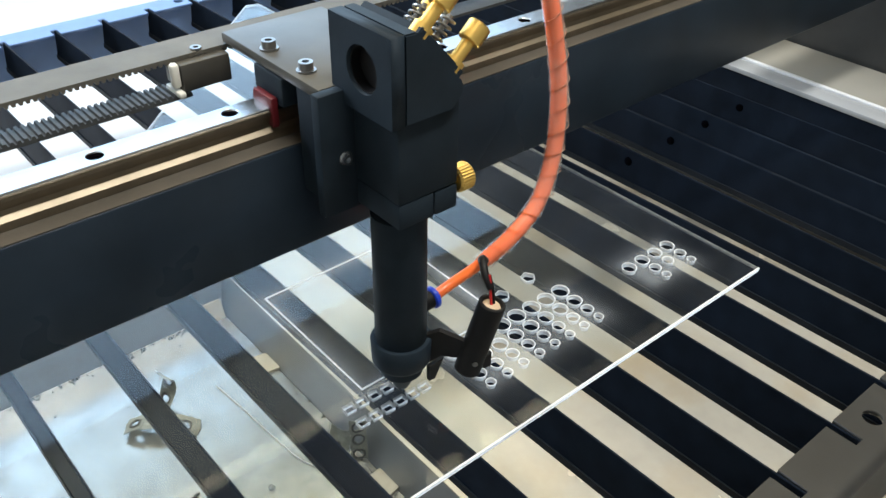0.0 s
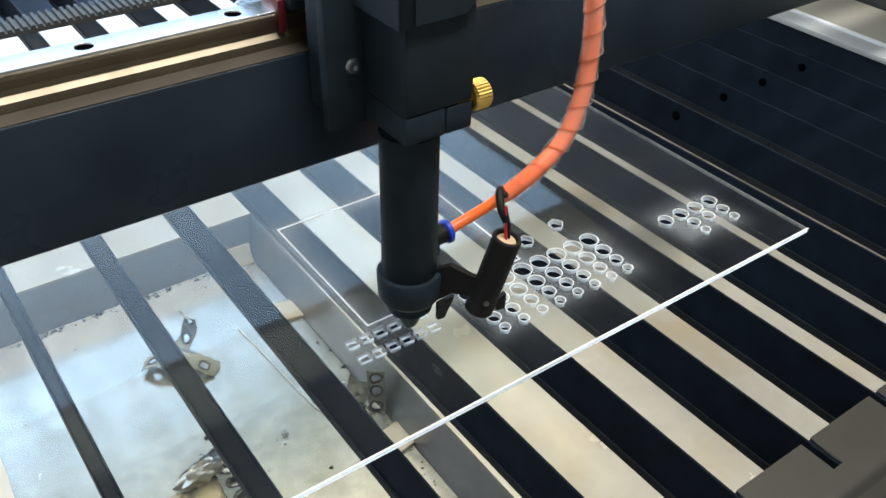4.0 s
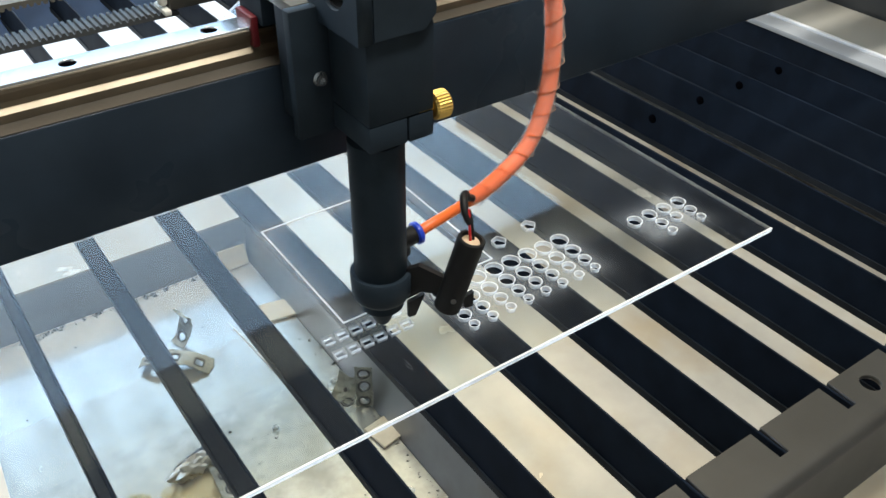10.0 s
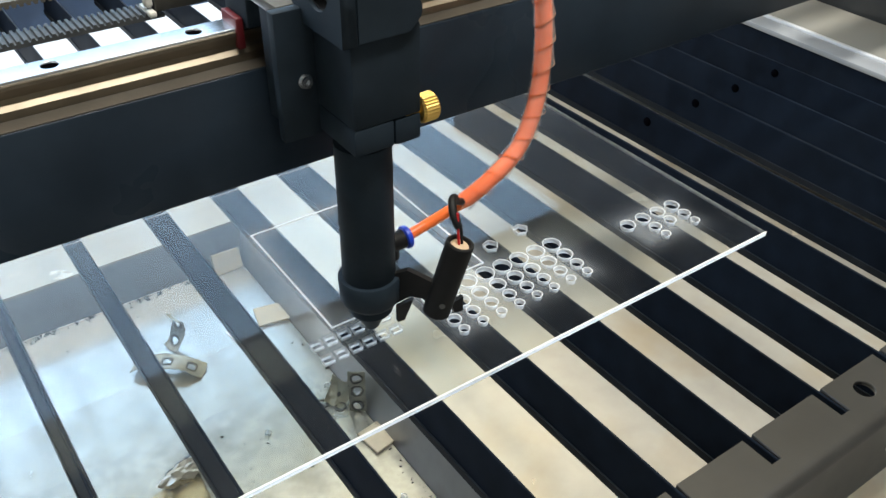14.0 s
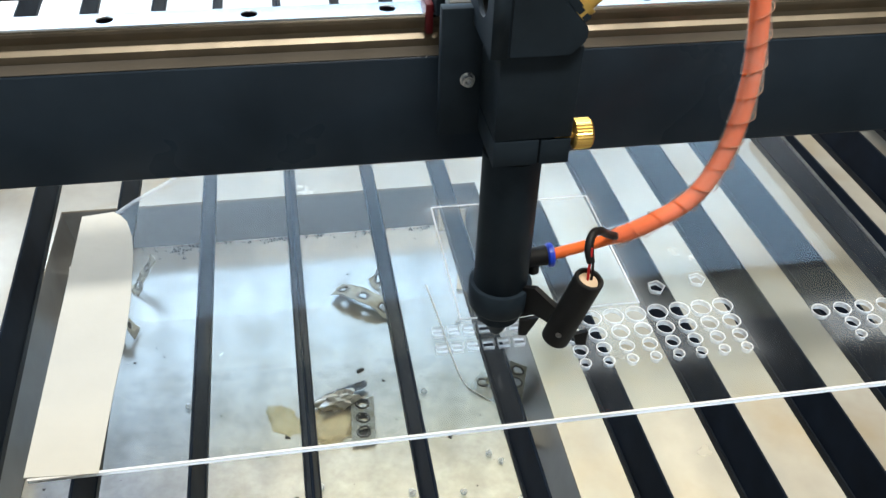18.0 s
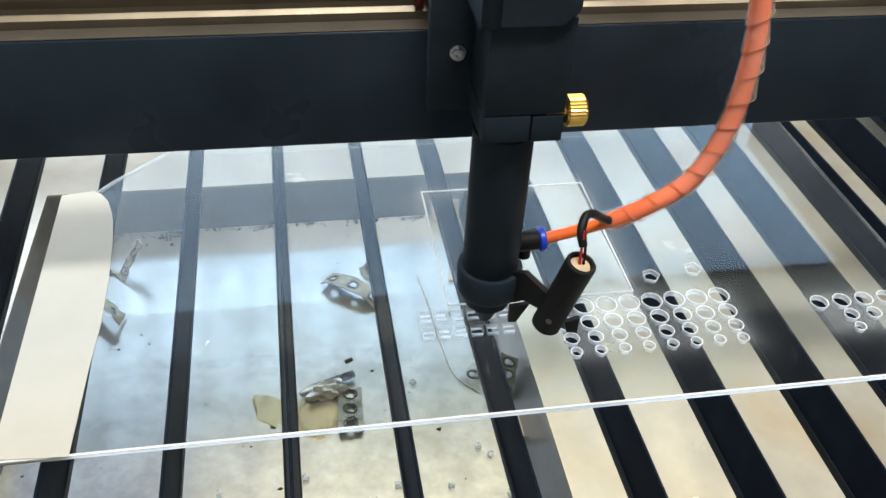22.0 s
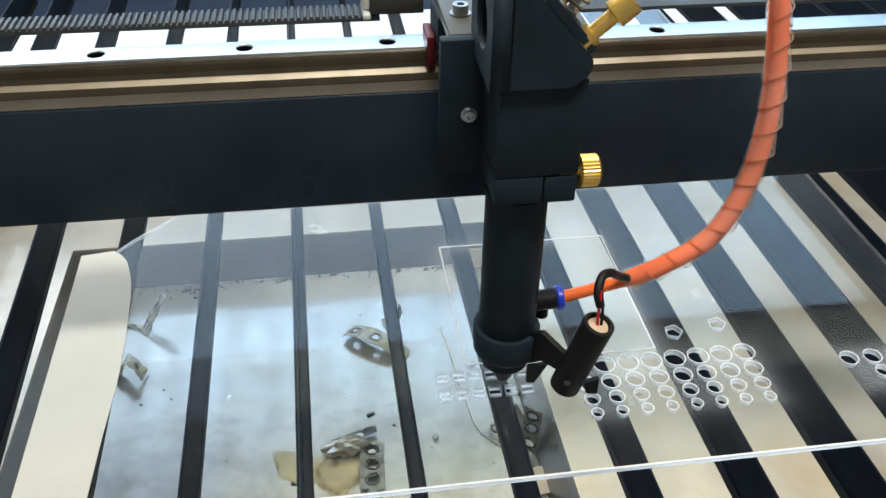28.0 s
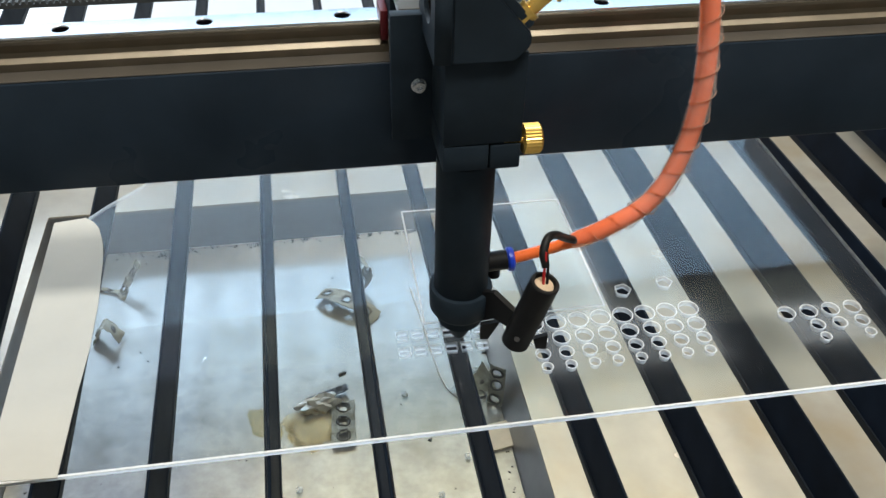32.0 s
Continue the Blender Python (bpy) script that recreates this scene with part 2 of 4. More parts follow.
def clear(name, tint, gloss_rough, haze=0.0, lines=False, milk=(0.85, 0.88, 0.92)):
    """Clear plastic: see-through, with a Fresnel gloss; optional whitish residue beside the cut square and the holes."""
    m = bpy.data.materials.new(name)
    m.use_nodes = True
    nt = m.node_tree
    n, l = nt.nodes, nt.links
    n.remove(n["Principled BSDF"])
    tr = n.new("ShaderNodeBsdfTransparent")
    tr.inputs["Color"].default_value = (*tint, 1)
    gl = n.new("ShaderNodeBsdfGlossy")
    gl.inputs["Roughness"].default_value = gloss_rough
    gl.inputs["Color"].default_value = (0.93, 0.95, 0.97, 1)
    # Schlick's curve from the facing angle, the same from both sides of the slab
    lw = n.new("ShaderNodeLayerWeight")
    lw.inputs["Blend"].default_value = 0.5
    pw = n.new("ShaderNodeMath")
    pw.operation, pw.inputs[1].default_value = "POWER", 5.0
    l.new(lw.outputs["Facing"], pw.inputs[0])
    fr = n.new("ShaderNodeMath")
    fr.operation, fr.inputs[1].default_value, fr.inputs[2].default_value = "MULTIPLY_ADD", 0.9, 0.020
    l.new(pw.outputs[0], fr.inputs[0])
    mix = n.new("ShaderNodeMixShader")
    l.new(fr.outputs[0], mix.inputs[0])
    l.new(tr.outputs[0], mix.inputs[1])
    l.new(gl.outputs[0], mix.inputs[2])
    df = n.new("ShaderNodeBsdfDiffuse")
    df.inputs["Color"].default_value = (*milk, 1)
    mix2 = n.new("ShaderNodeMixShader")
    tc = n.new("ShaderNodeTexCoord")
    nz = n.new("ShaderNodeTexNoise")
    nz.inputs["Scale"].default_value, nz.inputs["Detail"].default_value = 18, 6
    l.new(tc.outputs["Object"], nz.inputs["Vector"])
    base = n.new("ShaderNodeMapRange")
    base.inputs[1].default_value, base.inputs[2].default_value = 0.35, 0.75
    base.inputs[3].default_value, base.inputs[4].default_value = haze * 0.4, haze * 1.6
    l.new(nz.outputs["Fac"], base.inputs[0])
    fac = base.outputs[0]

    def math(op, a, b=None, c=None):
        k = n.new("ShaderNodeMath")
        k.operation = op
        for i, v in enumerate((a, b, c)):
            if v is None:
                continue
            if isinstance(v, (int, float)):
                k.inputs[i].default_value = v
            else:
                l.new(v, k.inputs[i])
        return k.outputs[0]

    if lines:
        sep = n.new("ShaderNodeSeparateXYZ")
        l.new(tc.outputs["Object"], sep.inputs[0])

        def box_distance(cx, cy, hx, hy):
            qx = math("SUBTRACT", math("ABSOLUTE", math("SUBTRACT", sep.outputs[0], cx)), hx)
            qy = math("SUBTRACT", math("ABSOLUTE", math("SUBTRACT", sep.outputs[1], cy)), hy)
            outside = math("SQRT", math("ADD", math("POWER", math("MAXIMUM", qx, 0.0), 2.0), math("POWER", math("MAXIMUM", qy, 0.0), 2.0)))
            return math("ADD", outside, math("MINIMUM", math("MAXIMUM", qx, qy), 0.0))

        d1 = math("ABSOLUTE", box_distance(0.052, 0.052, 0.052, 0.052))
        h1 = math("MULTIPLY", math("EXPONENT", math("MULTIPLY", d1, -200.0)), 0.13)
        d2 = math("MAXIMUM", box_distance(0.106, -0.023, 0.05, 0.018), 0.0)
        h2 = math("MULTIPLY", math("EXPONENT", math("MULTIPLY", d2, -200.0)), 0.05)
        d3 = math("MAXIMUM", box_distance(0.226, -0.028, 0.02, 0.012), 0.0)
        h3 = math("MULTIPLY", math("EXPONENT", math("MULTIPLY", d3, -200.0)), 0.08)
        mp = n.new("ShaderNodeMapping")
        mp.inputs["Rotation"].default_value = (0, 0, 0.6)
        mp.inputs["Scale"].default_value = (700, 45, 1)
        l.new(tc.outputs["Object"], mp.inputs["Vector"])
        sn = n.new("ShaderNodeTexNoise")
        sn.inputs["Scale"].default_value, sn.inputs["Detail"].default_value = 1.0, 2
        l.new(mp.outputs[0], sn.inputs["Vector"])
        scratch = math("MULTIPLY", math("MAXIMUM", math("SUBTRACT", sn.outputs["Fac"], 0.68), 0.0), 0.7)
        dn = n.new("ShaderNodeTexNoise")
        dn.inputs["Scale"].default_value, dn.inputs["Detail"].default_value = 240, 2
        l.new(tc.outputs["Object"], dn.inputs["Vector"])
        dust = math("MULTIPLY", math("MAXIMUM", math("SUBTRACT", dn.outputs["Fac"], 0.73), 0.0), 1.3)
        fac = math("ADD", fac, math("ADD", scratch, dust))
        wob = math("ADD", math("MULTIPLY", nz.outputs["Fac"], 1.2), 0.4)
        fac = math("MINIMUM", math("ADD", fac, math("MULTIPLY", math("ADD", math("ADD", h1, h2), h3), wob)), 0.8)
    l.new(fac, mix2.inputs[0])
    l.new(mix.outputs[0], mix2.inputs[1])
    l.new(df.outputs[0], mix2.inputs[2])
    l.new(mix2.outputs[0], n["Material Output"].inputs["Surface"])
    return m


def frosted(name, clear_part, facing=0.12):
    """Cut edge of acrylic: scatters the light that comes through the sheet, and lets some pass."""
    m = bpy.data.materials.new(name)
    m.use_nodes = True
    nt = m.node_tree
    n, l = nt.nodes, nt.links
    n.remove(n["Principled BSDF"])
    tl = n.new("ShaderNodeBsdfTranslucent")
    df = n.new("ShaderNodeBsdfDiffuse")
    tr = n.new("ShaderNodeBsdfTransparent")
    tl.inputs["Color"].default_value = df.inputs["Color"].default_value = (0.99, 0.995, 1.0, 1)
    a, b = n.new("ShaderNodeMixShader"), n.new("ShaderNodeMixShader")
    a.inputs[0].default_value = facing
    l.new(tl.outputs[0], a.inputs[1])
    l.new(df.outputs[0], a.inputs[2])
    tc = n.new("ShaderNodeTexCoord")
    nz = n.new("ShaderNodeTexNoise")
    nz.inputs["Scale"].default_value = 260
    l.new(tc.outputs["Object"], nz.inputs["Vector"])
    mr = n.new("ShaderNodeMapRange")
    mr.inputs[1].default_value, mr.inputs[2].default_value = 0.35, 0.65
    mr.inputs[3].default_value, mr.inputs[4].default_value = max(0, clear_part - 0.06), min(1, clear_part + 0.06)
    l.new(nz.outputs["Fac"], mr.inputs[0])
    l.new(mr.outputs[0], b.inputs[0])
    l.new(a.outputs[0], b.inputs[1])
    l.new(tr.outputs[0], b.inputs[2])
    l.new(b.outputs[0], n["Material Output"].inputs["Surface"])
    return m


M_EDGE = frosted("frosted_acrylic_edge", 0.0)
M_RIM = frosted("molten_white_rim", 0.30, 0.75)
M_HOLEWALL = frosted("cut_hole_wall", 0.58)
M_THINEDGE = frosted("polished_acrylic_edge", 0.60)
M_ACRYLIC = clear("clear_acrylic", (0.95, 0.97, 0.97), 0.03, 0.005, True)
M_WRAP = clear("milky_spiral_wrap", (1.0, 0.97, 0.95), 0.22, 0.075, False, (0.95, 0.90, 0.85))
M_AMBER = clear("amber_sticky_film", (0.98, 0.94, 0.83), 0.3, 0.10, False, (0.82, 0.73, 0.52))
M_SMEAR = clear("yellowish_smear", (0.97, 0.94, 0.84), 0.4, 0.035, False, (0.80, 0.74, 0.58))
# Wrap edges coloured dark for the shade between its turns.
M_WRAPEDGE = material("wrap_slit_shade", (0.36, 0.19, 0.11), 0.6, 0.0, 0.2, 200)
# Near-black that stands for the shade inside small holes.
M_DARKHOLE = material("hole_shade_black", (0.002, 0.002, 0.003), 0.9, 0.0, 0.2, 200, spec=0.0)
M_CHIP = clear("clear_acrylic_chip", (0.90, 0.92, 0.92), 0.05, 0.34)
M_CLEARFILM = clear("clear_thin_film", (0.93, 0.94, 0.93), 0.15, 0.12)

# ---- mesh helpers ----


def mesh_of(bm, name, mats, smooth=False):
    bmesh.ops.recalc_face_normals(bm, faces=bm.faces)
    me = bpy.data.meshes.new(name)
    bm.to_mesh(me)
    bm.free()
    for m in mats if isinstance(mats, (list, tuple)) else [mats]:
        me.materials.append(m)
    if smooth:
        for p in me.polygons:
            p.use_smooth = True
        me.set_sharp_from_angle(angle=radians(38))
    return me


def part(name, bm, mats, parent=None, label="", smooth=True):
    ob = new(name, mesh_of(bm, name, mats, smooth))
    ob.parent = parent
    if label:
        tagged(ob, label)
    return ob


def thing(name, label, category, group="", kind="", at=None):
    ob = new(name)
    if at is not None:
        ob.matrix_basis = at
    return tagged(ob, label, category, group, kind)


def box(bm, x0, x1, y0, y1, z0, z1, bevel=0.0, seg=2):
    g = bmesh.ops.create_cube(bm, size=1.0, matrix=Matrix.LocRotScale(((x0 + x1) / 2, (y0 + y1) / 2, (z0 + z1) / 2), None, (x1 - x0, y1 - y0, z1 - z0)))
    if bevel:
        es = list({e for v in g["verts"] for e in v.link_edges})
        bmesh.ops.bevel(bm, geom=es, offset=bevel, segments=seg, affect="EDGES", profile=0.5)
    return bm


def new_box(x0, x1, y0, y1, z0, z1, bevel=0.0, seg=2):
    return box(bmesh.new(), x0, x1, y0, y1, z0, z1, bevel, seg)


def lathe(bm, profile, axis_from, axis_to, seg=32):
    """Turn a profile of (distance along the axis, radius) round the line from axis_from to axis_to."""
    a, b = Vector(axis_from), Vector(axis_to)
    turn = (b - a).to_track_quat("Z", "Y").to_matrix().to_4x4()
    m = Matrix.Translation(a) @ turn
    rings = []
    for d, r in profile:
        if r < 1e-6:
            rings.append([bm.verts.new(m @ Vector((0, 0, d)))])
        else:
            rings.append([bm.verts.new(m @ Vector((r * math.cos(2 * math.pi * i / seg), r * math.sin(2 * math.pi * i / seg), d))) for i in range(seg)])
    for p, q in zip(rings, rings[1:]):
        for i in range(seg):
            j = (i + 1) % seg
            if len(p) == 1 and len(q) == 1:
                continue
            if len(p) == 1:
                bm.faces.new((p[0], q[i], q[j]))
            elif len(q) == 1:
                bm.faces.new((p[i], p[j], q[0]))
            else:
                bm.faces.new((p[i], p[j], q[j], q[i]))
    return bm


def rod(bm, a, b, r, seg=20, bevel=0.0):
    n = (Vector(b) - Vector(a)).length
    c = bevel
    return lathe(bm, [(0, 0), (0, r - c), (c, r), (n - c, r), (n, r - c), (n, 0)], a, b, seg)


def curve_points(ctrl, per=12):
    """Catmull-Rom through the control points."""
    p = [Vector(c) for c in ctrl]
    p = [2 * p[0] - p[1]] + p + [2 * p[-1] - p[-2]]
    out = []
    for i in range(1, len(p) - 2):
        for k in range(per):
            t = k / per
            out.append(0.5 * (2 * p[i] + (p[i + 1] - p[i - 1]) * t + (2 * p[i - 1] - 5 * p[i] + 4 * p[i + 1] - p[i + 2]) * t * t + (3 * p[i] - p[i - 1] - 3 * p[i + 1] + p[i + 2]) * t**3))
    out.append(p[-2])
    return out


def frames_along(pts):
    """A tangent, normal and binormal that do not twist, for each point of a path."""
    out, nrm = [], None
    for i, p in enumerate(pts):
        t = (pts[min(i + 1, len(pts) - 1)] - pts[max(i - 1, 0)]).normalized()
        if nrm is None:
            nrm = t.orthogonal().normalized()
        nrm = (nrm - t * nrm.dot(t)).normalized()
        out.append((p, t, nrm, t.cross(nrm)))
    return out


def pipe(bm, pts, r, seg=14):
    rings = []
    for i, (p, t, u, v) in enumerate(frames_along(pts)):
        rr = r(i / (len(pts) - 1)) if callable(r) else r
        rings.append([bm.verts.new(p + rr * (u * math.cos(2 * math.pi * k / seg) + v * math.sin(2 * math.pi * k / seg))) for k in range(seg)])
    for a, b in zip(rings, rings[1:]):
        for k in range(seg):
            bm.faces.new((a[k], a[(k + 1) % seg], b[(k + 1) % seg], b[k]))
    bm.faces.new(rings[0][::-1])
    bm.faces.new(rings[-1])
    return bm


def prism(bm, outline, z0, z1):
    """An upright prism over an outline of (x, y)."""
    lo = [bm.verts.new((x, y, z0)) for x, y in outline]
    hi = [bm.verts.new((x, y, z1)) for x, y in outline]
    bm.faces.new(lo[::-1])
    bm.faces.new(hi)
    n = len(lo)
    for i in range(n):
        bm.faces.new((lo[i], lo[(i + 1) % n], hi[(i + 1) % n], hi[i]))
    return bm


def prism_x(bm, outline, x0, x1):
    """A bar along x over a profile of (y, z)."""
    lo = [bm.verts.new((x0, y, z)) for y, z in outline]
    hi = [bm.verts.new((x1, y, z)) for y, z in outline]
    bm.faces.new(lo)
    bm.faces.new(hi[::-1])
    n = len(lo)
    for i in range(n):
        bm.faces.new((lo[i], hi[i], hi[(i + 1) % n], lo[(i + 1) % n]))
    return bm


def circle(cx, cy, r, seg=28, turn=0.0):
    return [(cx + r * math.cos(turn + 2 * math.pi * i / seg), cy + r * math.sin(turn + 2 * math.pi * i / seg)) for i in range(seg)]


def plate_with_holes(name, outline, holes, z0, z1):
    """A flat plate with through holes: outlines filled as a two-dimensional curve, given thickness."""
    cu = bpy.data.curves.new(name, "CURVE")
    cu.dimensions, cu.fill_mode, cu.extrude = "2D", "BOTH", (z1 - z0) / 2
    for ring in [outline, *holes]:
        sp = cu.splines.new("POLY")
        sp.points.add(len(ring) - 1)
        for q, (x, y) in zip(sp.points, ring):
            q.co = (x, y, 0, 1)
        sp.use_cyclic_u = True
    ob = new(name, cu)
    bpy.context.view_layer.update()
    me = bpy.data.meshes.new_from_object(ob.evaluated_get(bpy.context.evaluated_depsgraph_get()))
    bpy.data.objects.remove(ob)
    bpy.data.curves.remove(cu)
    bm = bmesh.new()
    bm.from_mesh(me)
    bpy.data.meshes.remove(me)
    bmesh.ops.remove_doubles(bm, verts=bm.verts, dist=1e-6)
    bmesh.ops.translate(bm, verts=bm.verts, vec=(0, 0, (z0 + z1) / 2))
    return bm


# ---- setting: room, cabinet, tray ----
def structure(name, bm, mat, label, category, smooth=False):
    return tagged(part(name, bm, mat, None, "", smooth), label, category, "", "structure")


def build_room():
    structure("floor", new_box(-2.2, 3.4, -2.0, 2.6, -1.0, -0.9), M_ROOMFLOOR, "grey concrete workshop floor", "floor")
    # Unseen ceiling; its warm colour and opening shape light on the bed.
    bm = bmesh.new()
    box(bm, -2.2, 3.4, -2.0, 1.2, 2.4, 2.5)
    box(bm, -2.2, -2.17, 1.2, 2.6, 2.4, 2.5)
    box(bm, -0.58, 3.4, 1.2, 2.6, 2.4, 2.5)
    structure("ceiling", bm, M_CEIL, "unseen warm ceiling, its opening added to let sky light in", "ceiling")
    # South wall is out of view; its brown tones reflections in beam and rail.
    structure("wall_south", new_box(-2.2, 3.4, -2.1, -2.0, -0.9, 2.4), M_SOUTH, "unseen brown wall behind the machine front, added for reflections", "wall")
    structure("wall_west", new_box(-2.3, -2.2, -2.0, 2.6, -0.9, 2.4), M_ROOM, "cream plaster workshop wall", "wall")
    structure("wall_east", new_box(3.4, 3.5, -2.0, 2.6, -0.9, 2.4), M_ROOM, "cream plaster workshop wall", "wall")
    bm = bmesh.new()
    box(bm, -2.2, -2.12, 2.6, 2.7, -0.9, 2.4)
    box(bm, 2.82, 3.4, 2.6, 2.7, -0.9, 2.4)
    box(bm, -2.12, 2.82, 2.6, 2.7, -0.9, 0.25)
    structure("wall_north", bm, M_ROOM, "cream plaster workshop wall with a wide window opening", "wall")


build_room()
PX0, PX1, PY0, PY1 = -0.317, 0.095, -0.165, 0.388
ZT, ZF = -0.186, -0.232


def build_tray():
    bm = bmesh.new()
    box(bm, -0.50, PX0, -0.235, 0.67, ZT - 0.002, ZT)
    box(bm, PX1, 0.62, -0.235, 0.67, ZT - 0.002, ZT)
    box(bm, PX0, PX1, PY1, 0.67, ZT - 0.002, ZT)
    box(bm, PX0, PX1, -0.235, PY0, ZT - 0.002, ZT)
    structure("tray_plate", bm, M_TRAY, "beige-lit galvanised steel plate under the slats", "tray")
    structure("pit_floor", new_box(PX0 + 0.008, PX1 - 0.010, PY0, PY1 - 0.008, ZF - 0.003, ZF), M_PIT, "dusty grey steel floor of the waste pit", "tray")
    bm = bmesh.new()
    prism_x(bm, [(PY1, ZT - 0.002), (PY1 + 0.003, ZT - 0.002), (PY1 - 0.005, ZF - 0.003), (PY1 - 0.008, ZF - 0.003)], PX0, PX1)
    w = [(PX1, ZT - 0.002), (PX1 + 0.003, ZT - 0.002), (PX1 - 0.007, ZF - 0.003), (PX1 - 0.010, ZF - 0.003)]
    for prof in (w, [(PX0, ZT - 0.002), (PX0 - 0.003, ZT - 0.002), (PX0 + 0.005, ZF - 0.003), (PX0 + 0.008, ZF - 0.003)]):
        lo = [bm.verts.new((x, PY0, z)) for x, z in prof]
        hi = [bm.verts.new((x, PY1, z)) for x, z in prof]
        bm.faces.new(lo)
        bm.faces.new(hi[::-1])
        for i in range(4):
            bm.faces.new((lo[i], hi[i], hi[(i + 1) % 4], lo[(i + 1) % 4]))
    structure("pit_wall", bm, M_PITWALL, "grey sheet steel walls of the waste pit, stained along the bottom", "tray wall")


build_tray()


def build_cabinet():
    structure("cabinet_side_east", new_box(0.62, 0.660, -0.30, 0.80, -0.9, -0.013), M_BEIGE, "beige painted machine side panel", "machine side")
    structure("side_shelf", new_box(0.5755, 0.660, -0.30, 0.80, -0.011, -0.004, 0.001), M_BEIGE, "beige painted shelf at the machine side", "shelf", True)
    structure("side_cover", new_box(0.664, 0.684, -0.30, 0.80, -0.9, 0.45), M_BAR, "black machine side cover", "machine side")
    structure("cabinet_side_west", new_box(-0.56, -0.50, -0.30, 0.80, -0.9, -0.012), M_BAR, "dark painted machine side panel", "machine side")
    structure("cabinet_back", new_box(-0.50, 0.62, 0.67, 0.72, -0.9, -0.205), M_WHITE, "white painted machine back panel", "machine back")
    structure("cabinet_front", new_box(-0.50, 0.62, -0.266, -0.236, -0.9, -0.085), M_BEIGE, "beige painted machine front panel", "machine front")
    structure("back_deck", new_box(-0.56, 0.66, 0.722, 1.40, -0.230, -0.206, 0.002), M_DECK, "white enamelled pass-through deck behind the bed", "machine deck", True)
    structure("ledge_trim", new_box(0.5700, 0.5745, -0.235, 0.67, -0.006, 0.0015, 0.0006), M_DECK, "thin white trim along the side ledge", "trim", True)
    structure("bed_side_east", new_box(0.550, 0.562, -0.235, 0.67, ZT + 0.066, -0.0055), M_SLAT, "black painted inner side of the bed", "bed side")
    structure("side_ledge", new_box(0.547, 0.5690, -0.235, 0.67, -0.005, 0.0, 0.001), M_WHITE, "white painted ledge beside the slats", "ledge", True)


build_cabinet()
# ---- slats and their bars ----
SLAT_TOP, SLAT_H, SLAT_W = -0.0032, 0.031, 0.0016
Y_FRONT, Y_REAR = -0.1980, 0.640
# right edge of each slat at y = 0, and its small skew along the bed
SLATS = [(-0.4575, -0.030), (-0.4050, -0.030), (-0.3525, -0.025), (-0.2985, -0.050), (-0.2450, -0.045), (-0.1949, -0.018), (-0.1423, -0.014), (-0.0865, -0.012), (-0.0307, -0.010), (0.0203, -0.012), (0.0755, -0.016), (0.1282, -0.018), (0.1820, -0.020), (0.2345, -0.020), (0.2880, -0.020), (0.3415, -0.020), (0.3983, -0.020), (0.4485, -0.020), (0.5020, -0.020)]


def build_slats():
    # a blade with a narrow top edge and spreading flanks, on a low upright foot
    def bar(prof):
        bm = bmesh.new()
        front = [bm.verts.new((x, Y_FRONT, z)) for x, z in prof]
        rear = [bm.verts.new((x, Y_REAR, z)) for x, z in prof]
        bm.faces.new(front)
        bm.faces.new(rear[::-1])
        for i in range(len(prof)):
            j = (i + 1) % len(prof)
            bm.faces.new((front[i], rear[i], rear[j], front[j]))
        return bm

    h = SLAT_H - 0.005
    first = thing("support_slat", "black painted steel slat standing on edge across the bed", "slat", "bed slats")
    part("blade", bar([(-SLAT_W, -0.0004), (-SLAT_W + 0.0004, 0), (-0.0004, 0), (0, -0.0004), (0.0022, -h), (-0.0044, -h)]), M_SLAT, first, "", False)
    part("foot", bar([(0.0028, -h), (0.0028, -SLAT_H), (-0.0054, -SLAT_H), (-0.0054, -h)]), M_FOOT, first, "dark grey foot strip of the slat", False)
    for k, (x, skew) in enumerate(SLATS):
        m = pose(x, 0, SLAT_TOP + random.uniform(-0.0003, 0.0001), 0, 0, -math.degrees(math.atan(skew)))
        slat = copy_thing(first, m) if k else first
        first.matrix_basis = first.matrix_basis if k else m
        if x > 0.33:
            # Black disc added where the slat has a dark hole.
            bm = bmesh.new()
            lathe(bm, [(0, 0), (0, 0.0036), (0.0010, 0.0036), (0.0014, 0.0030), (0.0014, 0)], (-SLAT_W - 0.0004, 0.088, -0.010), (-1, 0.088, -0.010), 18)
            part("slat_rivet", bm, M_DARKHOLE, slat, "black disc standing in for a dark hole")


build_slats()


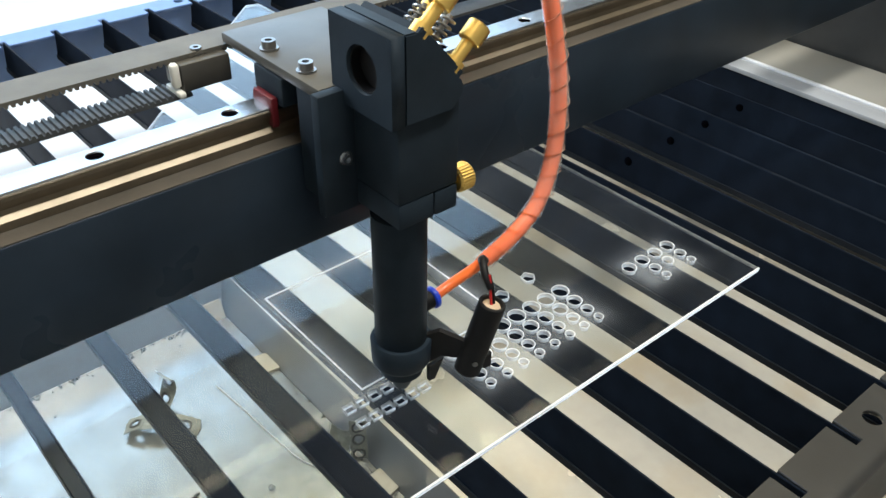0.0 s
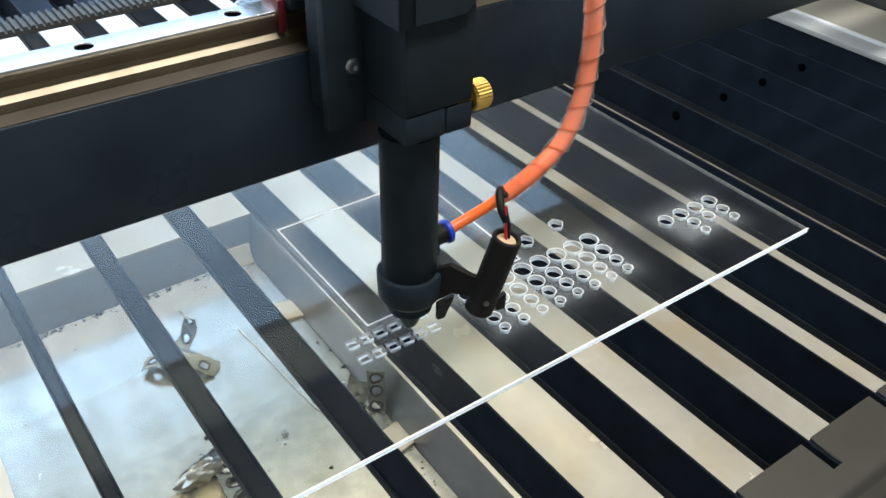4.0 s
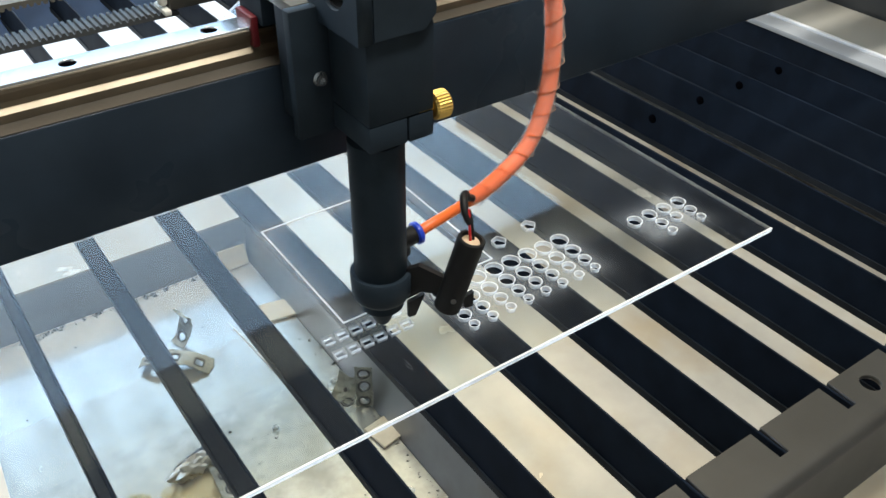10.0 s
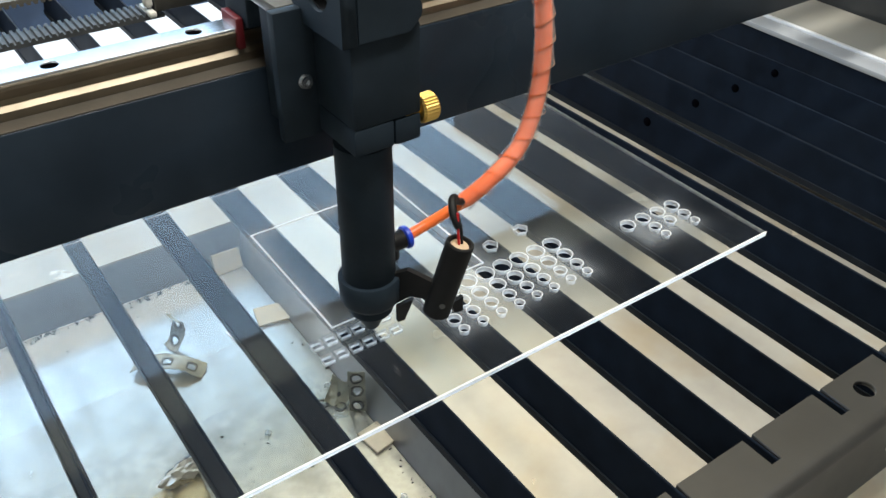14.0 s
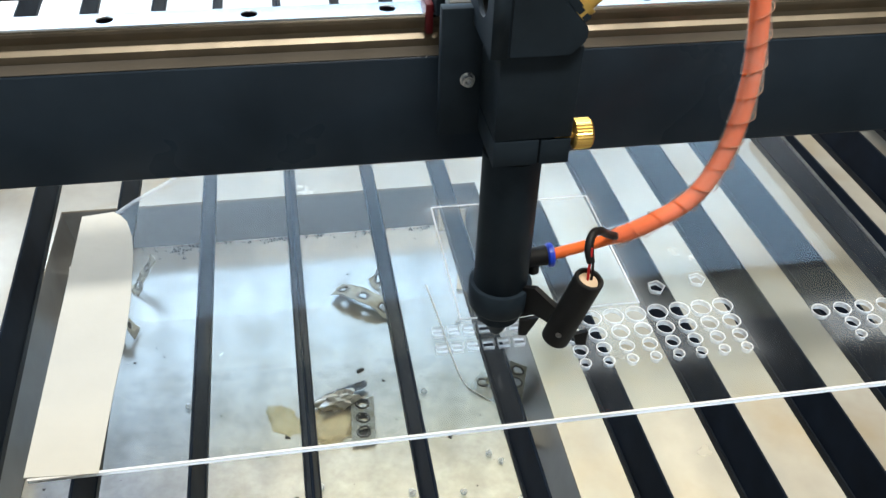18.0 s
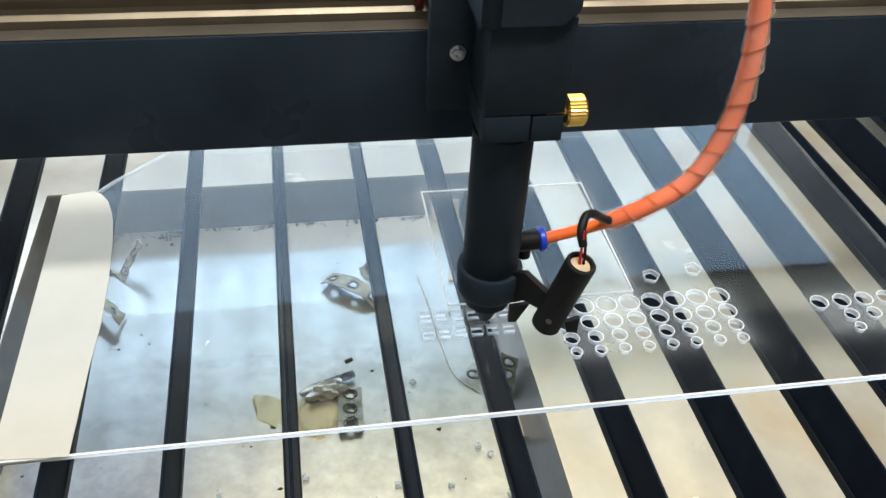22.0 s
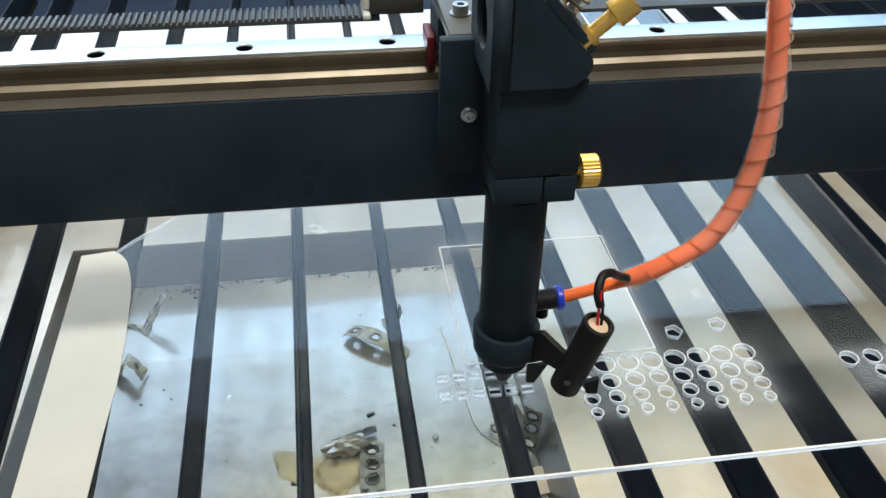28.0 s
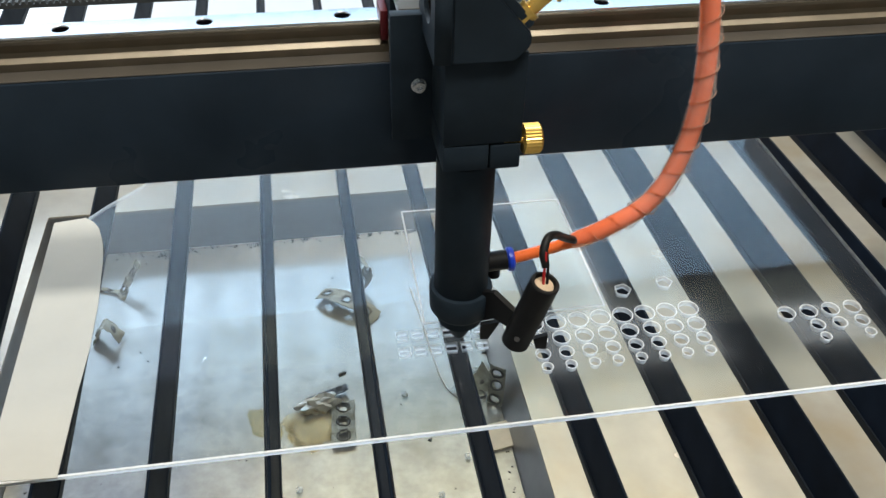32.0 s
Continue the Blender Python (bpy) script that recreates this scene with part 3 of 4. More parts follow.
def build_bar(name, ys, label, paint):
    """A notched angle bar that carries the slat ends. ys: inner edge, slot end, outer edge."""
    inner, slot, outer = ys
    s = 1 if outer < inner else -1
    x0, x1 = -0.50, 0.545
    ob = thing(name, label, "support bar")
    ring = [(x0, outer)]
    ring.append((x1, outer))
    ring.append((x1, inner))
    for x, skew in reversed(SLATS):
        xr = x + skew * slot + 0.0007
        xl = xr - 0.0072
        if xr > x1 or xl < x0:
            continue
        ring += [(xr, inner), (xr, slot), (xl, slot), (xl, inner)]
    ring.append((x0, inner))
    holes = [circle(0.2055 + i * 0.107, (inner + outer) / 2, 0.0058, 24) for i in range(0, 4)]
    bm = plate_with_holes("top_flange", ring, holes, -0.0055, -0.0025)
    part("top_flange", bm, paint, ob, "", False)
    r, drop = 0.006, (-0.060 if s > 0 else -0.066)
    prof = [(outer, -0.0055), (outer, -0.0025)]
    prof += [(outer - s * r * math.sin(a), -0.0025 - r + r * math.cos(a)) for a in np.linspace(0.1, math.pi / 2, 7)]
    prof += [(outer - s * r, drop), (outer - s * (r - 0.003), drop), (outer - s * (r - 0.003), -0.0055 - r * 0.6)]
    part("front_flange", prism_x(bmesh.new(), [(float(y), float(z)) for y, z in prof], x0, x1), paint, ob)
    if s > 0:
        bm = bmesh.new()
        lathe(bm, [(0, 0.0058), (0.0018, 0.0055), (0.0026, 0.003), (0.0028, 0)], (0.218, outer - r, -0.034), (0.218, outer - r - 1, -0.034), 20)
        part("cap_plug", bm, M_WHITE_TIE, ob, "small cream plastic cap plug")
    return ob


build_bar("front_bar", (-0.1800, -0.1975, -0.2060), "dark grey notched steel bar holding the slat ends", M_BAR)
build_bar("rear_bar", (0.6260, 0.6400, 0.6560), "light grey notched steel bar holding the far slat ends", M_REAR)

# ---- acrylic sheet ----
SHEET = [(-0.2135, -0.0755), (0.2740, -0.0760), (0.2700, 0.572), (0.255, 0.575), (0.092, 0.416), (-0.020, 0.303), (-0.1416, 0.1805), (-0.165, 0.160), (-0.189, 0.136), (-0.1985, 0.1245), (-0.2165, 0.1205)]
ROWS_Y = [(-0.0084, 0.0054), (-0.0208, 0.0046), (-0.0317, 0.0037), (-0.0412, 0.0027)]


def build_sheet():
    ob = thing("acrylic_sheet", "clear acrylic sheet with cut holes lying across the slats", "acrylic sheet")
    holes = []
    for i in range(8):
        for y, r in ROWS_Y:
            holes.append(circle(0.060 + 0.01305 * i, y, r))
    for i, x in enumerate((0.206, 0.2195, 0.2330, 0.2465)):
        for j, (y, r) in enumerate(((-0.0202, 0.0046), (-0.0313, 0.0037), (-0.0407, 0.0027))):
            if (i, j) in ((0, 1), (0, 2), (2, 2)):
                continue
            holes.append(circle(x, y, r))
    for x, y in ((0.1190, 0.0120), (0.1455, 0.0152)):
        holes.append(circle(x, y, 0.0048, 5, 1.2))
    for y in (-0.0070, -0.0195):
        for i in range(6):
            x = -0.0135 + 0.0085 * i
            holes.append([(x - 0.003, y - 0.0025), (x + 0.003, y - 0.0025), (x + 0.003, y + 0.0025), (x - 0.003, y + 0.0025)])
    bm = plate_with_holes("sheet_body", SHEET, holes, -0.0029, 0.0)
    for f in bm.faces:
        f.normal_update()
        if abs(f.normal.z) < 0.5:
            q = f.calc_center_median()
            f.material_index = 1 if q.y < -0.071 else (3 if q.x > 0.255 or q.y > 0.1 else 2)
    body = part("sheet_body", bm, [M_ACRYLIC, M_EDGE, M_HOLEWALL, M_THINEDGE], ob, "", False)
    body.visible_shadow = False
    # cut lines of the square, white from the laser
    w, zt = 0.00045, 0.0006
    X, Y = 0.104, 0.104
    for x0, x1, y0, y1 in ((-w, X + w, -w, w), (-w, X + w, Y - w, Y + w), (-w, w, w, Y - w), (X - w, X + w, w, Y - w)):
        part("cut_line", new_box(x0, x1, y0, y1, 0.0002, zt), M_RIM, ob, "white laser-cut line", False)
    part("cut_line", new_box(-0.128, 0.135, 0.1583, 0.1588, 0.0002, 0.0005), M_HOLEWALL, ob, "faint laser-cut line", False)
    # White strip added for the light that the front edge catches.
    part("front_rim", new_box(-0.2130, 0.2737, -0.0765, -0.0753, 0.0001, 0.0005), M_RIM, ob, "white strip for the highlight along the sheet edge", False)
    # raised rims of the molten hole edges
    for ring in holes:
        cx = sum(p[0] for p in ring) / len(ring)
        cy = sum(p[1] for p in ring) / len(ring)
        bm = bmesh.new()
        n = len(ring)
        lo = [bm.verts.new((x, y, 0.0002)) for x, y in ring]
        hi = [bm.verts.new((cx + (x - cx) * (1 + 0.0006 / math.hypot(x - cx, y - cy)), cy + (y - cy) * (1 + 0.0006 / math.hypot(x - cx, y - cy)), 0.0004)) for x, y in ring]
        for i in range(n):
            bm.faces.new((lo[i], lo[(i + 1) % n], hi[(i + 1) % n], hi[i]))
        part("hole_rim", bm, M_HOLEWALL if n == 4 else M_RIM, ob, "faint rim of a cut square" if n == 4 else "white molten rim of a cut hole", True)
    return ob


build_sheet()


def build_paper():
    ring = [(-0.2147, -0.0748), (-0.1820, -0.0770), (-0.1810, -0.026), (-0.1795, 0.005), (-0.1800, 0.040), (-0.1825, 0.078), (-0.1850, 0.097), (-0.1895, 0.1127), (-0.1940, 0.1195), (-0.1990, 0.1240), (-0.2175, 0.1212)]
    bm = plate_with_holes("masking_paper", ring, [], 0.0003, 0.0010)
    ob = tagged(part("masking_paper", bm, M_PAPER, None, "", False), "cream masking paper strip stuck on the sheet", "masking paper")
    return ob


build_paper()

# ---- gantry ----
BEAM_Y, BEAM_Z0, BEAM_Z1 = 0.0290, 0.0872, 0.1462
RAIL_Y, RAIL_Z = 0.0395, 0.1630
BX0, BX1 = -0.62, 0.72


def build_gantry():
    ob = thing("gantry_beam", "black anodised aluminium gantry beam over the bed", "gantry beam")
    part("beam_body", new_box(BX0, BX1, BEAM_Y, BEAM_Y + 0.036, BEAM_Z0, BEAM_Z1, 0.0012, 3), M_BEAM, ob)
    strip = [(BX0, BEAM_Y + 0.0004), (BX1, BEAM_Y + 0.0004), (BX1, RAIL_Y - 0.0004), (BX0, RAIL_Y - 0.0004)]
    part("top_strip", plate_with_holes("top_strip", strip, [], BEAM_Z1 + 0.0001, BEAM_Z1 + 0.0006), M_STRIP, ob, "dusty brown strip on the beam top, warm reflection in its colour", False)
    rail = thing("linear_rail", "polished steel linear guide rail bolted on the beam", "guide rail")
    h, y0, y1 = RAIL_Z, RAIL_Y, RAIL_Y + 0.015
    b = BEAM_Z1 + 0.0002
    prof = [(y0, b), (y1, b), (y1, b + 0.004), (y1 - 0.0022, b + 0.0060), (y1 - 0.0022, b + 0.0085), (y1, h - 0.0035), (y1, h - 0.0020), (y0, h - 0.0020), (y0, h - 0.0035), (y0 + 0.0022, b + 0.0085), (y0 + 0.0022, b + 0.0060), (y0, b + 0.004)]
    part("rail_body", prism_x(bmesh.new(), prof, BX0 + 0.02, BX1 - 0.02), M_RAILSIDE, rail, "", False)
    xs = [-0.5439 + 0.0638 * i for i in range(19)]
    ring = [(BX0 + 0.02, y0 + 0.0007), (BX1 - 0.02, y0 + 0.0007), (BX1 - 0.02, y1 - 0.0007), (BX0 + 0.02, y1 - 0.0007)]
    bm = plate_with_holes("rail_top", ring, [circle(x, (y0 + y1) / 2, 0.00395, 24) for x in xs], h - 0.0020, h)
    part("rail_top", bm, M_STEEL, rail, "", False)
    # Bolts coloured black for the shade down in the rail holes.
    for x in xs:
        bm = bmesh.new()
        lathe(bm, [(0, 0), (0, 0.0038), (0.0006, 0.0038), (0.0006, 0.0019), (0, 0.0016), (0, 0)], (x, (y0 + y1) / 2, h - 0.0019), (x, (y0 + y1) / 2, h + 1), 20)
        part("rail_bolt", bm, M_DARKHOLE, rail, "rail bolt blackened for the shade in its hole")
    # toothed drive belt, two runs
    belt = thing("drive_belt", "black rubber toothed drive belt stretched along the beam", "belt")
    for nm, ya, yb, z, up in (("lower_run", 0.0835, 0.0985, 0.1580, 1), ("upper_run", 0.0880, 0.1100, 0.1760, -1)):
        vs, fs = [], []

        def add_box(x0, x1, z0, z1):
            o = len(vs)
            vs.extend([(x0, ya, z0), (x1, ya, z0), (x1, yb, z0), (x0, yb, z0), (x0, ya, z1), (x1, ya, z1), (x1, yb, z1), (x0, yb, z1)])
            fs.extend([tuple(o + i for i in q) for q in ((0, 3, 2, 1), (4, 5, 6, 7), (0, 1, 5, 4), (2, 3, 7, 6), (1, 2, 6, 5), (3, 0, 4, 7))])

        xe = -0.034 if up > 0 else BX1 - 0.03
        add_box(BX0 + 0.03, xe, z, z + 0.0018)
        p, x = 0.0031, BX0 + 0.032
        while x < xe - 0.003:
            za, zb = (z + 0.0018, z + 0.0032) if up > 0 else (z - 0.0014, z)
            o = len(vs)
            w0, w1 = (0.0011, 0.0007) if up > 0 else (0.0007, 0.0011)
            vs.extend([(x - w0, ya, za), (x + w0, ya, za), (x + w0, yb, za), (x - w0, yb, za), (x - w1, ya, zb), (x + w1, ya, zb), (x + w1, yb, zb), (x - w1, yb, zb)])
            fs.extend([tuple(o + i for i in q) for q in ((0, 3, 2, 1), (4, 5, 6, 7), (0, 1, 5, 4), (2, 3, 7, 6), (1, 2, 6, 5), (3, 0, 4, 7))])
            x += p
        if up > 0:
            add_box(0.060, BX1 - 0.03, z, z + 0.0018)
        me = bpy.data.meshes.new(nm)
        me.from_pydata(vs, [], fs)
        me.materials.append(M_BELT if up > 0 else M_BELTBACK)
        run = new(nm, me)
        run.parent = belt
    return ob


build_gantry()

# ---- laser head ----
HX, HY = 0.0175, -0.0150


def hex_bolt(name, parent, at, up, r, h, mat, label=""):
    bm = bmesh.new()
    a = Vector(at)
    u = Vector(up).normalized()
    lathe(bm, [(0, 0), (0, r * 1.35), (0.0008, r * 1.35), (0.0008, r), (h, r), (h, r * 0.5), (h * 0.55, r * 0.45), (h * 0.55, 0)], a, a + u, 24)
    return part(name, bm, mat, parent, label)


def spring(bm, a, b, r, turns, wire):
    a, b = Vector(a), Vector(b)
    ax = (b - a).normalized()
    u = ax.orthogonal().normalized()
    v = ax.cross(u)
    pts = []
    n = int(turns * 14)
    for i in range(n + 1):
        t = i / n
        th = 2 * math.pi * turns * t
        pts.append(a + (b - a) * t + r * (u * math.cos(th) + v * math.sin(th)))
    return pipe(bm, pts, wire, 7)


def build_head():
    ob = thing("laser_head", "black laser cutting head with brass screws on the gantry carriage", "laser head", at=pose(HX, HY, 0))
    # lens tube, collar and nozzle
    cx = -0.001
    bm = bmesh.new()
    lathe(bm, [(0, 0), (0, 0.0132), (0.001, 0.0138), (0.093, 0.0138), (0.093, 0)], (cx, 0, 0.027), (cx, 0, 1), 48)
    part("lens_tube", bm, M_BLACK, ob)
    bm = bmesh.new()
    lathe(bm, [(0, 0), (0, 0.0125), (0.002, 0.0146), (0.0045, 0.0160), (0.0175, 0.0164), (0.0185, 0.0158), (0.0185, 0.0130)], (cx, 0, 0.0230), (cx, 0, 1), 48)
    part("collar", bm, M_BLACK, ob)
    bm = bmesh.new()
    lathe(bm, [(0, 0.0012), (0, 0.0034), (0.0012, 0.0042), (0.0120, 0.0088), (0.0130, 0.0118), (0.020, 0.0118), (0.020, 0)], (cx, 0, 0.0050), (cx, 0, 1), 40)
    part("nozzle", bm, M_BLACK, ob)
    # holder body with a clamp slit
    bm = new_box(-0.0152, 0.0192, -0.0190, 0.0140, 0.1372, 0.1800, 0.0010, 2)
    part("holder_body", bm, M_BLACK, ob)
    part("clamp_jaw", new_box(-0.0152, 0.0050, -0.0190, 0.0140, 0.1240, 0.1371, 0.0010, 2), M_BLACK, ob)
    part("clamp_jaw", new_box(0.0055, 0.0192, -0.0190, 0.0140, 0.1240, 0.1366, 0.0010, 2), M_BLACK, ob)
    # mirror box: five-sided in profile, its slope carries the mirror plate
    prof = [(-0.0130, 0.1770), (0.0130, 0.1770), (0.0190, 0.1835), (0.0190, 0.1885), (-0.0065, 0.2170), (-0.0130, 0.2170)]
    bm = bmesh.new()
    lo = [bm.verts.new((x, -0.0215, z)) for x, z in prof]
    hi = [bm.verts.new((x, 0.0215, z)) for x, z in prof]
    bm.faces.new(lo)
    bm.faces.new(hi[::-1])
    for i in range(len(prof)):
        j = (i + 1) % len(prof)
        bm.faces.new((lo[i], hi[i], hi[j], lo[j]))
    bmesh.ops.bevel(bm, geom=list(bm.edges), offset=0.0008, segments=2, affect="EDGES")
    part("mirror_box", bm, M_BLACK, ob)
    ring = [(0.1770, -0.0215), (0.2170, -0.0215), (0.2170, 0.0215), (0.1770, 0.0215)]
    bm = plate_with_holes("aperture_plate", ring, [circle(0.1975, -0.001, 0.0108, 40)], 0.0, 0.0068)
    bmesh.ops.transform(bm, verts=bm.verts, matrix=Matrix(((0, 0, -1, -0.0132), (0, 1, 0, 0), (1, 0, 0, 0), (0, 0, 0, 1))))
    part("aperture_plate", bm, M_BLACK, ob, "", False)
    bm = bmesh.new()
    lathe(bm, [(0.0001, 0.0106), (0.0050, 0.0106), (0.0050, 0.0098), (0.0004, 0.0098), (0.0004, 0)], (-0.0131, -0.001, 0.1975), (-1.0131, -0.001, 0.1975), 36)
    part("beam_aperture", bm, M_RUBBER, ob, "dark round beam aperture")
    # mirror plate on the slope, its springs and brass screws
    s = Vector((0.0285, 0, 0.0255)).normalized()
    d = Vector((-0.0255, 0, 0.0285)).normalized()
    o = Vector((0.0190, 0, 0.1885))
    bm = bmesh.new()
    c = o + d * 0.019 + s * 0.0016
    m = Matrix.Translation(c) @ Matrix(((d.x, 0, s.x), (0, 1, 0), (d.z, 0, s.z))).to_4x4()
    bmesh.ops.create_cube(bm, size=1.0, matrix=m @ Matrix.Diagonal((0.034, 0.040, 0.004, 1)))
    bmesh.ops.bevel(bm, geom=list(bm.edges), offset=0.0006, segments=2, affect="EDGES")
    part("mirror_plate", bm, M_BLACK, ob)
    for yy, dd in ((-0.0155, 0.006), (0.0155, 0.006), (-0.0155, 0.032)):
        a = o + d * dd + Vector((0, yy, 0))
        bm = bmesh.new()
        lathe(bm, [(0, 0), (0, 0.0046), (0.0055, 0.0046), (0.0055, 0.0030), (0.0150, 0.0030), (0.0150, 0.0050), (0.0155, 0.0054), (0.0235, 0.0054), (0.0240, 0.0048), (0.0240, 0)], a, a + s, 24)
        part("adjusting_screw", bm, M_BRASS, ob, "knurled brass adjusting screw")
    for yy, dd in ((-0.0085, 0.017), (0.0085, 0.017)):
        a = o + d * dd + Vector((0, yy, 0))
        part("spring", spring(bmesh.new(), a, a + s * 0.0185, 0.0036, 6, 0.0007), M_STEEL_DARK, ob, "steel coil spring")
        bm = bmesh.new()
        rod(bm, a, a + s * 0.019, 0.0013, 12)
        part("spring_bolt", bm, M_STEEL_DARK, ob)
    # brass clamp knob
    bm = bmesh.new()
    n = 28
    kx0, kx1, ky, kz, kr = 0.0199, 0.0285, -0.0155, 0.1368, 0.0068
    ring = []
    for x, rr in ((kx0, 0.8), (kx0 + 0.0008, 1), (kx1 - 0.0010, 1), (kx1, 0.86)):
        ring.append([bm.verts.new((x, ky + rr * kr * (1 - 0.05 * (i % 2)) * math.cos(math.pi * i / n), kz + rr * kr * (1 - 0.05 * (i % 2)) * math.sin(math.pi * i / n))) for i in range(2 * n)])
    for p, q in zip(ring, ring[1:]):
        for i in range(2 * n):
            bm.faces.new((p[i], p[(i + 1) % (2 * n)], q[(i + 1) % (2 * n)], q[i]))
    bm.faces.new(ring[0])
    bm.faces.new(ring[-1])
    part("clamp_knob", bm, M_BRASS, ob, "knurled brass clamp knob", False)
    bm = bmesh.new()
    rod(bm, (0.012, ky, kz), (kx0 + 0.001, ky, kz), 0.0022, 14)
    part("knob_shaft", bm, M_BRASS, ob)
    # carriage: front plate, rail block, top flange
    part("carriage_plate", new_box(-0.0335, 0.0225, 0.0130, 0.0190, 0.1220, 0.1835, 0.0008, 2), M_BLACK, ob)
    part("carriage_back", new_box(-0.0275, 0.0205, 0.0190, 0.0405, 0.1240, 0.1780, 0.0008, 2), M_BLACK, ob)
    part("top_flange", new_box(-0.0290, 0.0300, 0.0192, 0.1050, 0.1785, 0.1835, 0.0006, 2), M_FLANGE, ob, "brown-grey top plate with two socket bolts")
    part("rail_block", new_box(-0.0300, 0.0280, 0.0490, 0.0740, 0.1636, 0.1782, 0.0010, 2), M_BLACK, ob)
    part("end_seal", new_box(-0.0340, -0.0302, 0.0530, 0.0700, 0.1530, 0.1680, 0.0008, 2), M_RED, ob, "red rail end seal")
    part("end_seal", new_box(0.0282, 0.0325, 0.0530, 0.0700, 0.1530, 0.1680, 0.0008, 2), M_RED, ob, "red rail end seal")
    hex_bolt("socket_bolt", ob, (-0.0215, 0.0400, 0.1835), (0, 0, 1), 0.0034, 0.0045, M_STEEL_DARK, "socket head bolt")
    hex_bolt("socket_bolt", ob, (-0.0215, 0.0720, 0.1835), (0, 0, 1), 0.0034, 0.0045, M_STEEL_DARK, "socket head bolt")
    hex_bolt("plate_screw", ob, (-0.0213, 0.0130, 0.1505), (0, -1, 0), 0.0026, 0.0032, M_STEEL, "steel socket screw with washer")
    # belt clamp
    clamp = part("belt_clamp", new_box(-0.0560, -0.0300, 0.0970, 0.1160, 0.1615, 0.1755, 0.0008, 2), M_FLANGE, ob, "dark grey belt clamp block")
    hex_bolt("clamp_bolt", clamp, (-0.0430, 0.1060, 0.1755), (0, 0, 1), 0.0028, 0.0035, M_STEEL_DARK)
    bm = new_box(-0.0605, -0.0562, 0.0975, 0.1020, 0.1640, 0.1765, 0.0016, 3)
    box(bm, -0.0600, -0.0562, 0.0940, 0.1100, 0.1600, 0.1630, 0.0010, 2)
    part("cable_tie", bm, M_WHITE_TIE, clamp, "white nylon cable tie")
    # pointer with its bracket, glue plug and wires
    a, b = Vector((0.0330, -0.0330, 0.0670)), Vector((0.0230, -0.0265, 0.0220))
    n = (b - a).length
    bm = bmesh.new()
    lathe(bm, [(0.0021, 0), (0.0021, 0.0052), (0, 0.0056), (0, 0.0068), (0.0006, 0.0073), (n - 0.0008, 0.0073), (n, 0.0066), (n, 0)], a, b, 32)
    pointer = part("pointer_body", bm, M_RUBBER, ob, "matt black cylinder of the red-dot pointer")
    bm = bmesh.new()
    lathe(bm, [(0.0010, 0), (0.0010, 0.0030), (0.0014, 0.0046), (0.0022, 0.0050)], a, b, 24)
    part("glue_plug", bm, M_GLUE, pointer, "tan hot-glue plug")
    k = a + (b - a) * 0.78
    side = Vector((-0.5, -0.86, 0)).normalized()
    hex_bolt("set_screw", pointer, k + side * 0.0070, side, 0.0011, 0.0012, M_STEEL_DARK)
    bm = bmesh.new()
    out = [(0.0120, 0.0300), (0.0145, 0.0420), (0.0235, 0.0470), (0.0440, 0.0400), (0.0450, 0.0310), (0.0250, 0.0300), (0.0170, 0.0230), (0.0135, 0.0225)]
    dirv = Vector((0.62, -0.78, 0)).normalized()
    nor = Vector((0.78, 0.62, 0))
    lo = [bm.verts.new(Vector((cx, 0.004, 0)) + dirv * x + Vector((0, 0, z)) - nor * 0.0015) for x, z in out]
    hi = [bm.verts.new(Vector((cx, 0.004, 0)) + dirv * x + Vector((0, 0, z)) + nor * 0.0015) for x, z in out]
    bm.faces.new(lo)
    bm.faces.new(hi[::-1])
    for i in range(len(out)):
        j = (i + 1) % len(out)
        bm.faces.new((lo[i], hi[i], hi[j], lo[j]))
    part("pointer_bracket", bm, M_RUBBER, ob, "black angled plastic bracket", False)
    for tooth in ([(0.0080, 0.0230), (0.0180, 0.0240), (0.0120, 0.0120), (0.0080, 0.0125)], [(0.0320, 0.0240), (0.0395, 0.0260), (0.0395, 0.0160), (0.0340, 0.0170)]):
        yy = -0.012 if tooth[0][0] < 0.02 else -0.027
        bm = bmesh.new()
        lo = [bm.verts.new((x, yy - 0.0012, z)) for x, z in tooth]
        hi = [bm.verts.new((x, yy + 0.0012, z)) for x, z in tooth]
        bm.faces.new(lo)
        bm.faces.new(hi[::-1])
        for i in range(4):
            bm.faces.new((lo[i], hi[i], hi[(i + 1) % 4], lo[(i + 1) % 4]))
        part("bracket_fin", bm, M_RUBBER, ob, "black plastic fin of the pointer bracket", False)
    for dx, mat, lab in ((-0.0009, M_WIRE, "thin red wire"), (0.0009, M_RUBBER, "thin black wire")):
        pts = curve_points([a + Vector((dx, 0, -0.001)), a + Vector((dx, 0.001, 0.006)), a + Vector((0.000, 0.003, 0.016))], 8)
        part("wire", pipe(bmesh.new(), pts, 0.0007, 8), mat, ob, lab)
    pts = curve_points([a + Vector((0, 0.0020, 0.008)), a + Vector((-0.0010, 0.0050, 0.0140)), a + Vector((0.0020, 0.0105, 0.0180)), a + Vector((0.0085, 0.0175, 0.0140)), a + Vector((0.0180, 0.0280, 0.0025)), a + Vector((0.0310, 0.0330, -0.0055))], 8)
    part("wire_sleeve", pipe(bmesh.new(), pts, 0.0021, 10), M_RUBBER, ob, "black heat-shrink wire sleeve")
    # push-in elbow
    bm = bmesh.new()
    f0, f1 = Vector((0.0110, 0.0060, 0.0490)), Vector((0.0275, 0.0060, 0.0500))
    rod(bm, f0, f0 + (f1 - f0) * 0.82, 0.0052, 20, 0.0006)
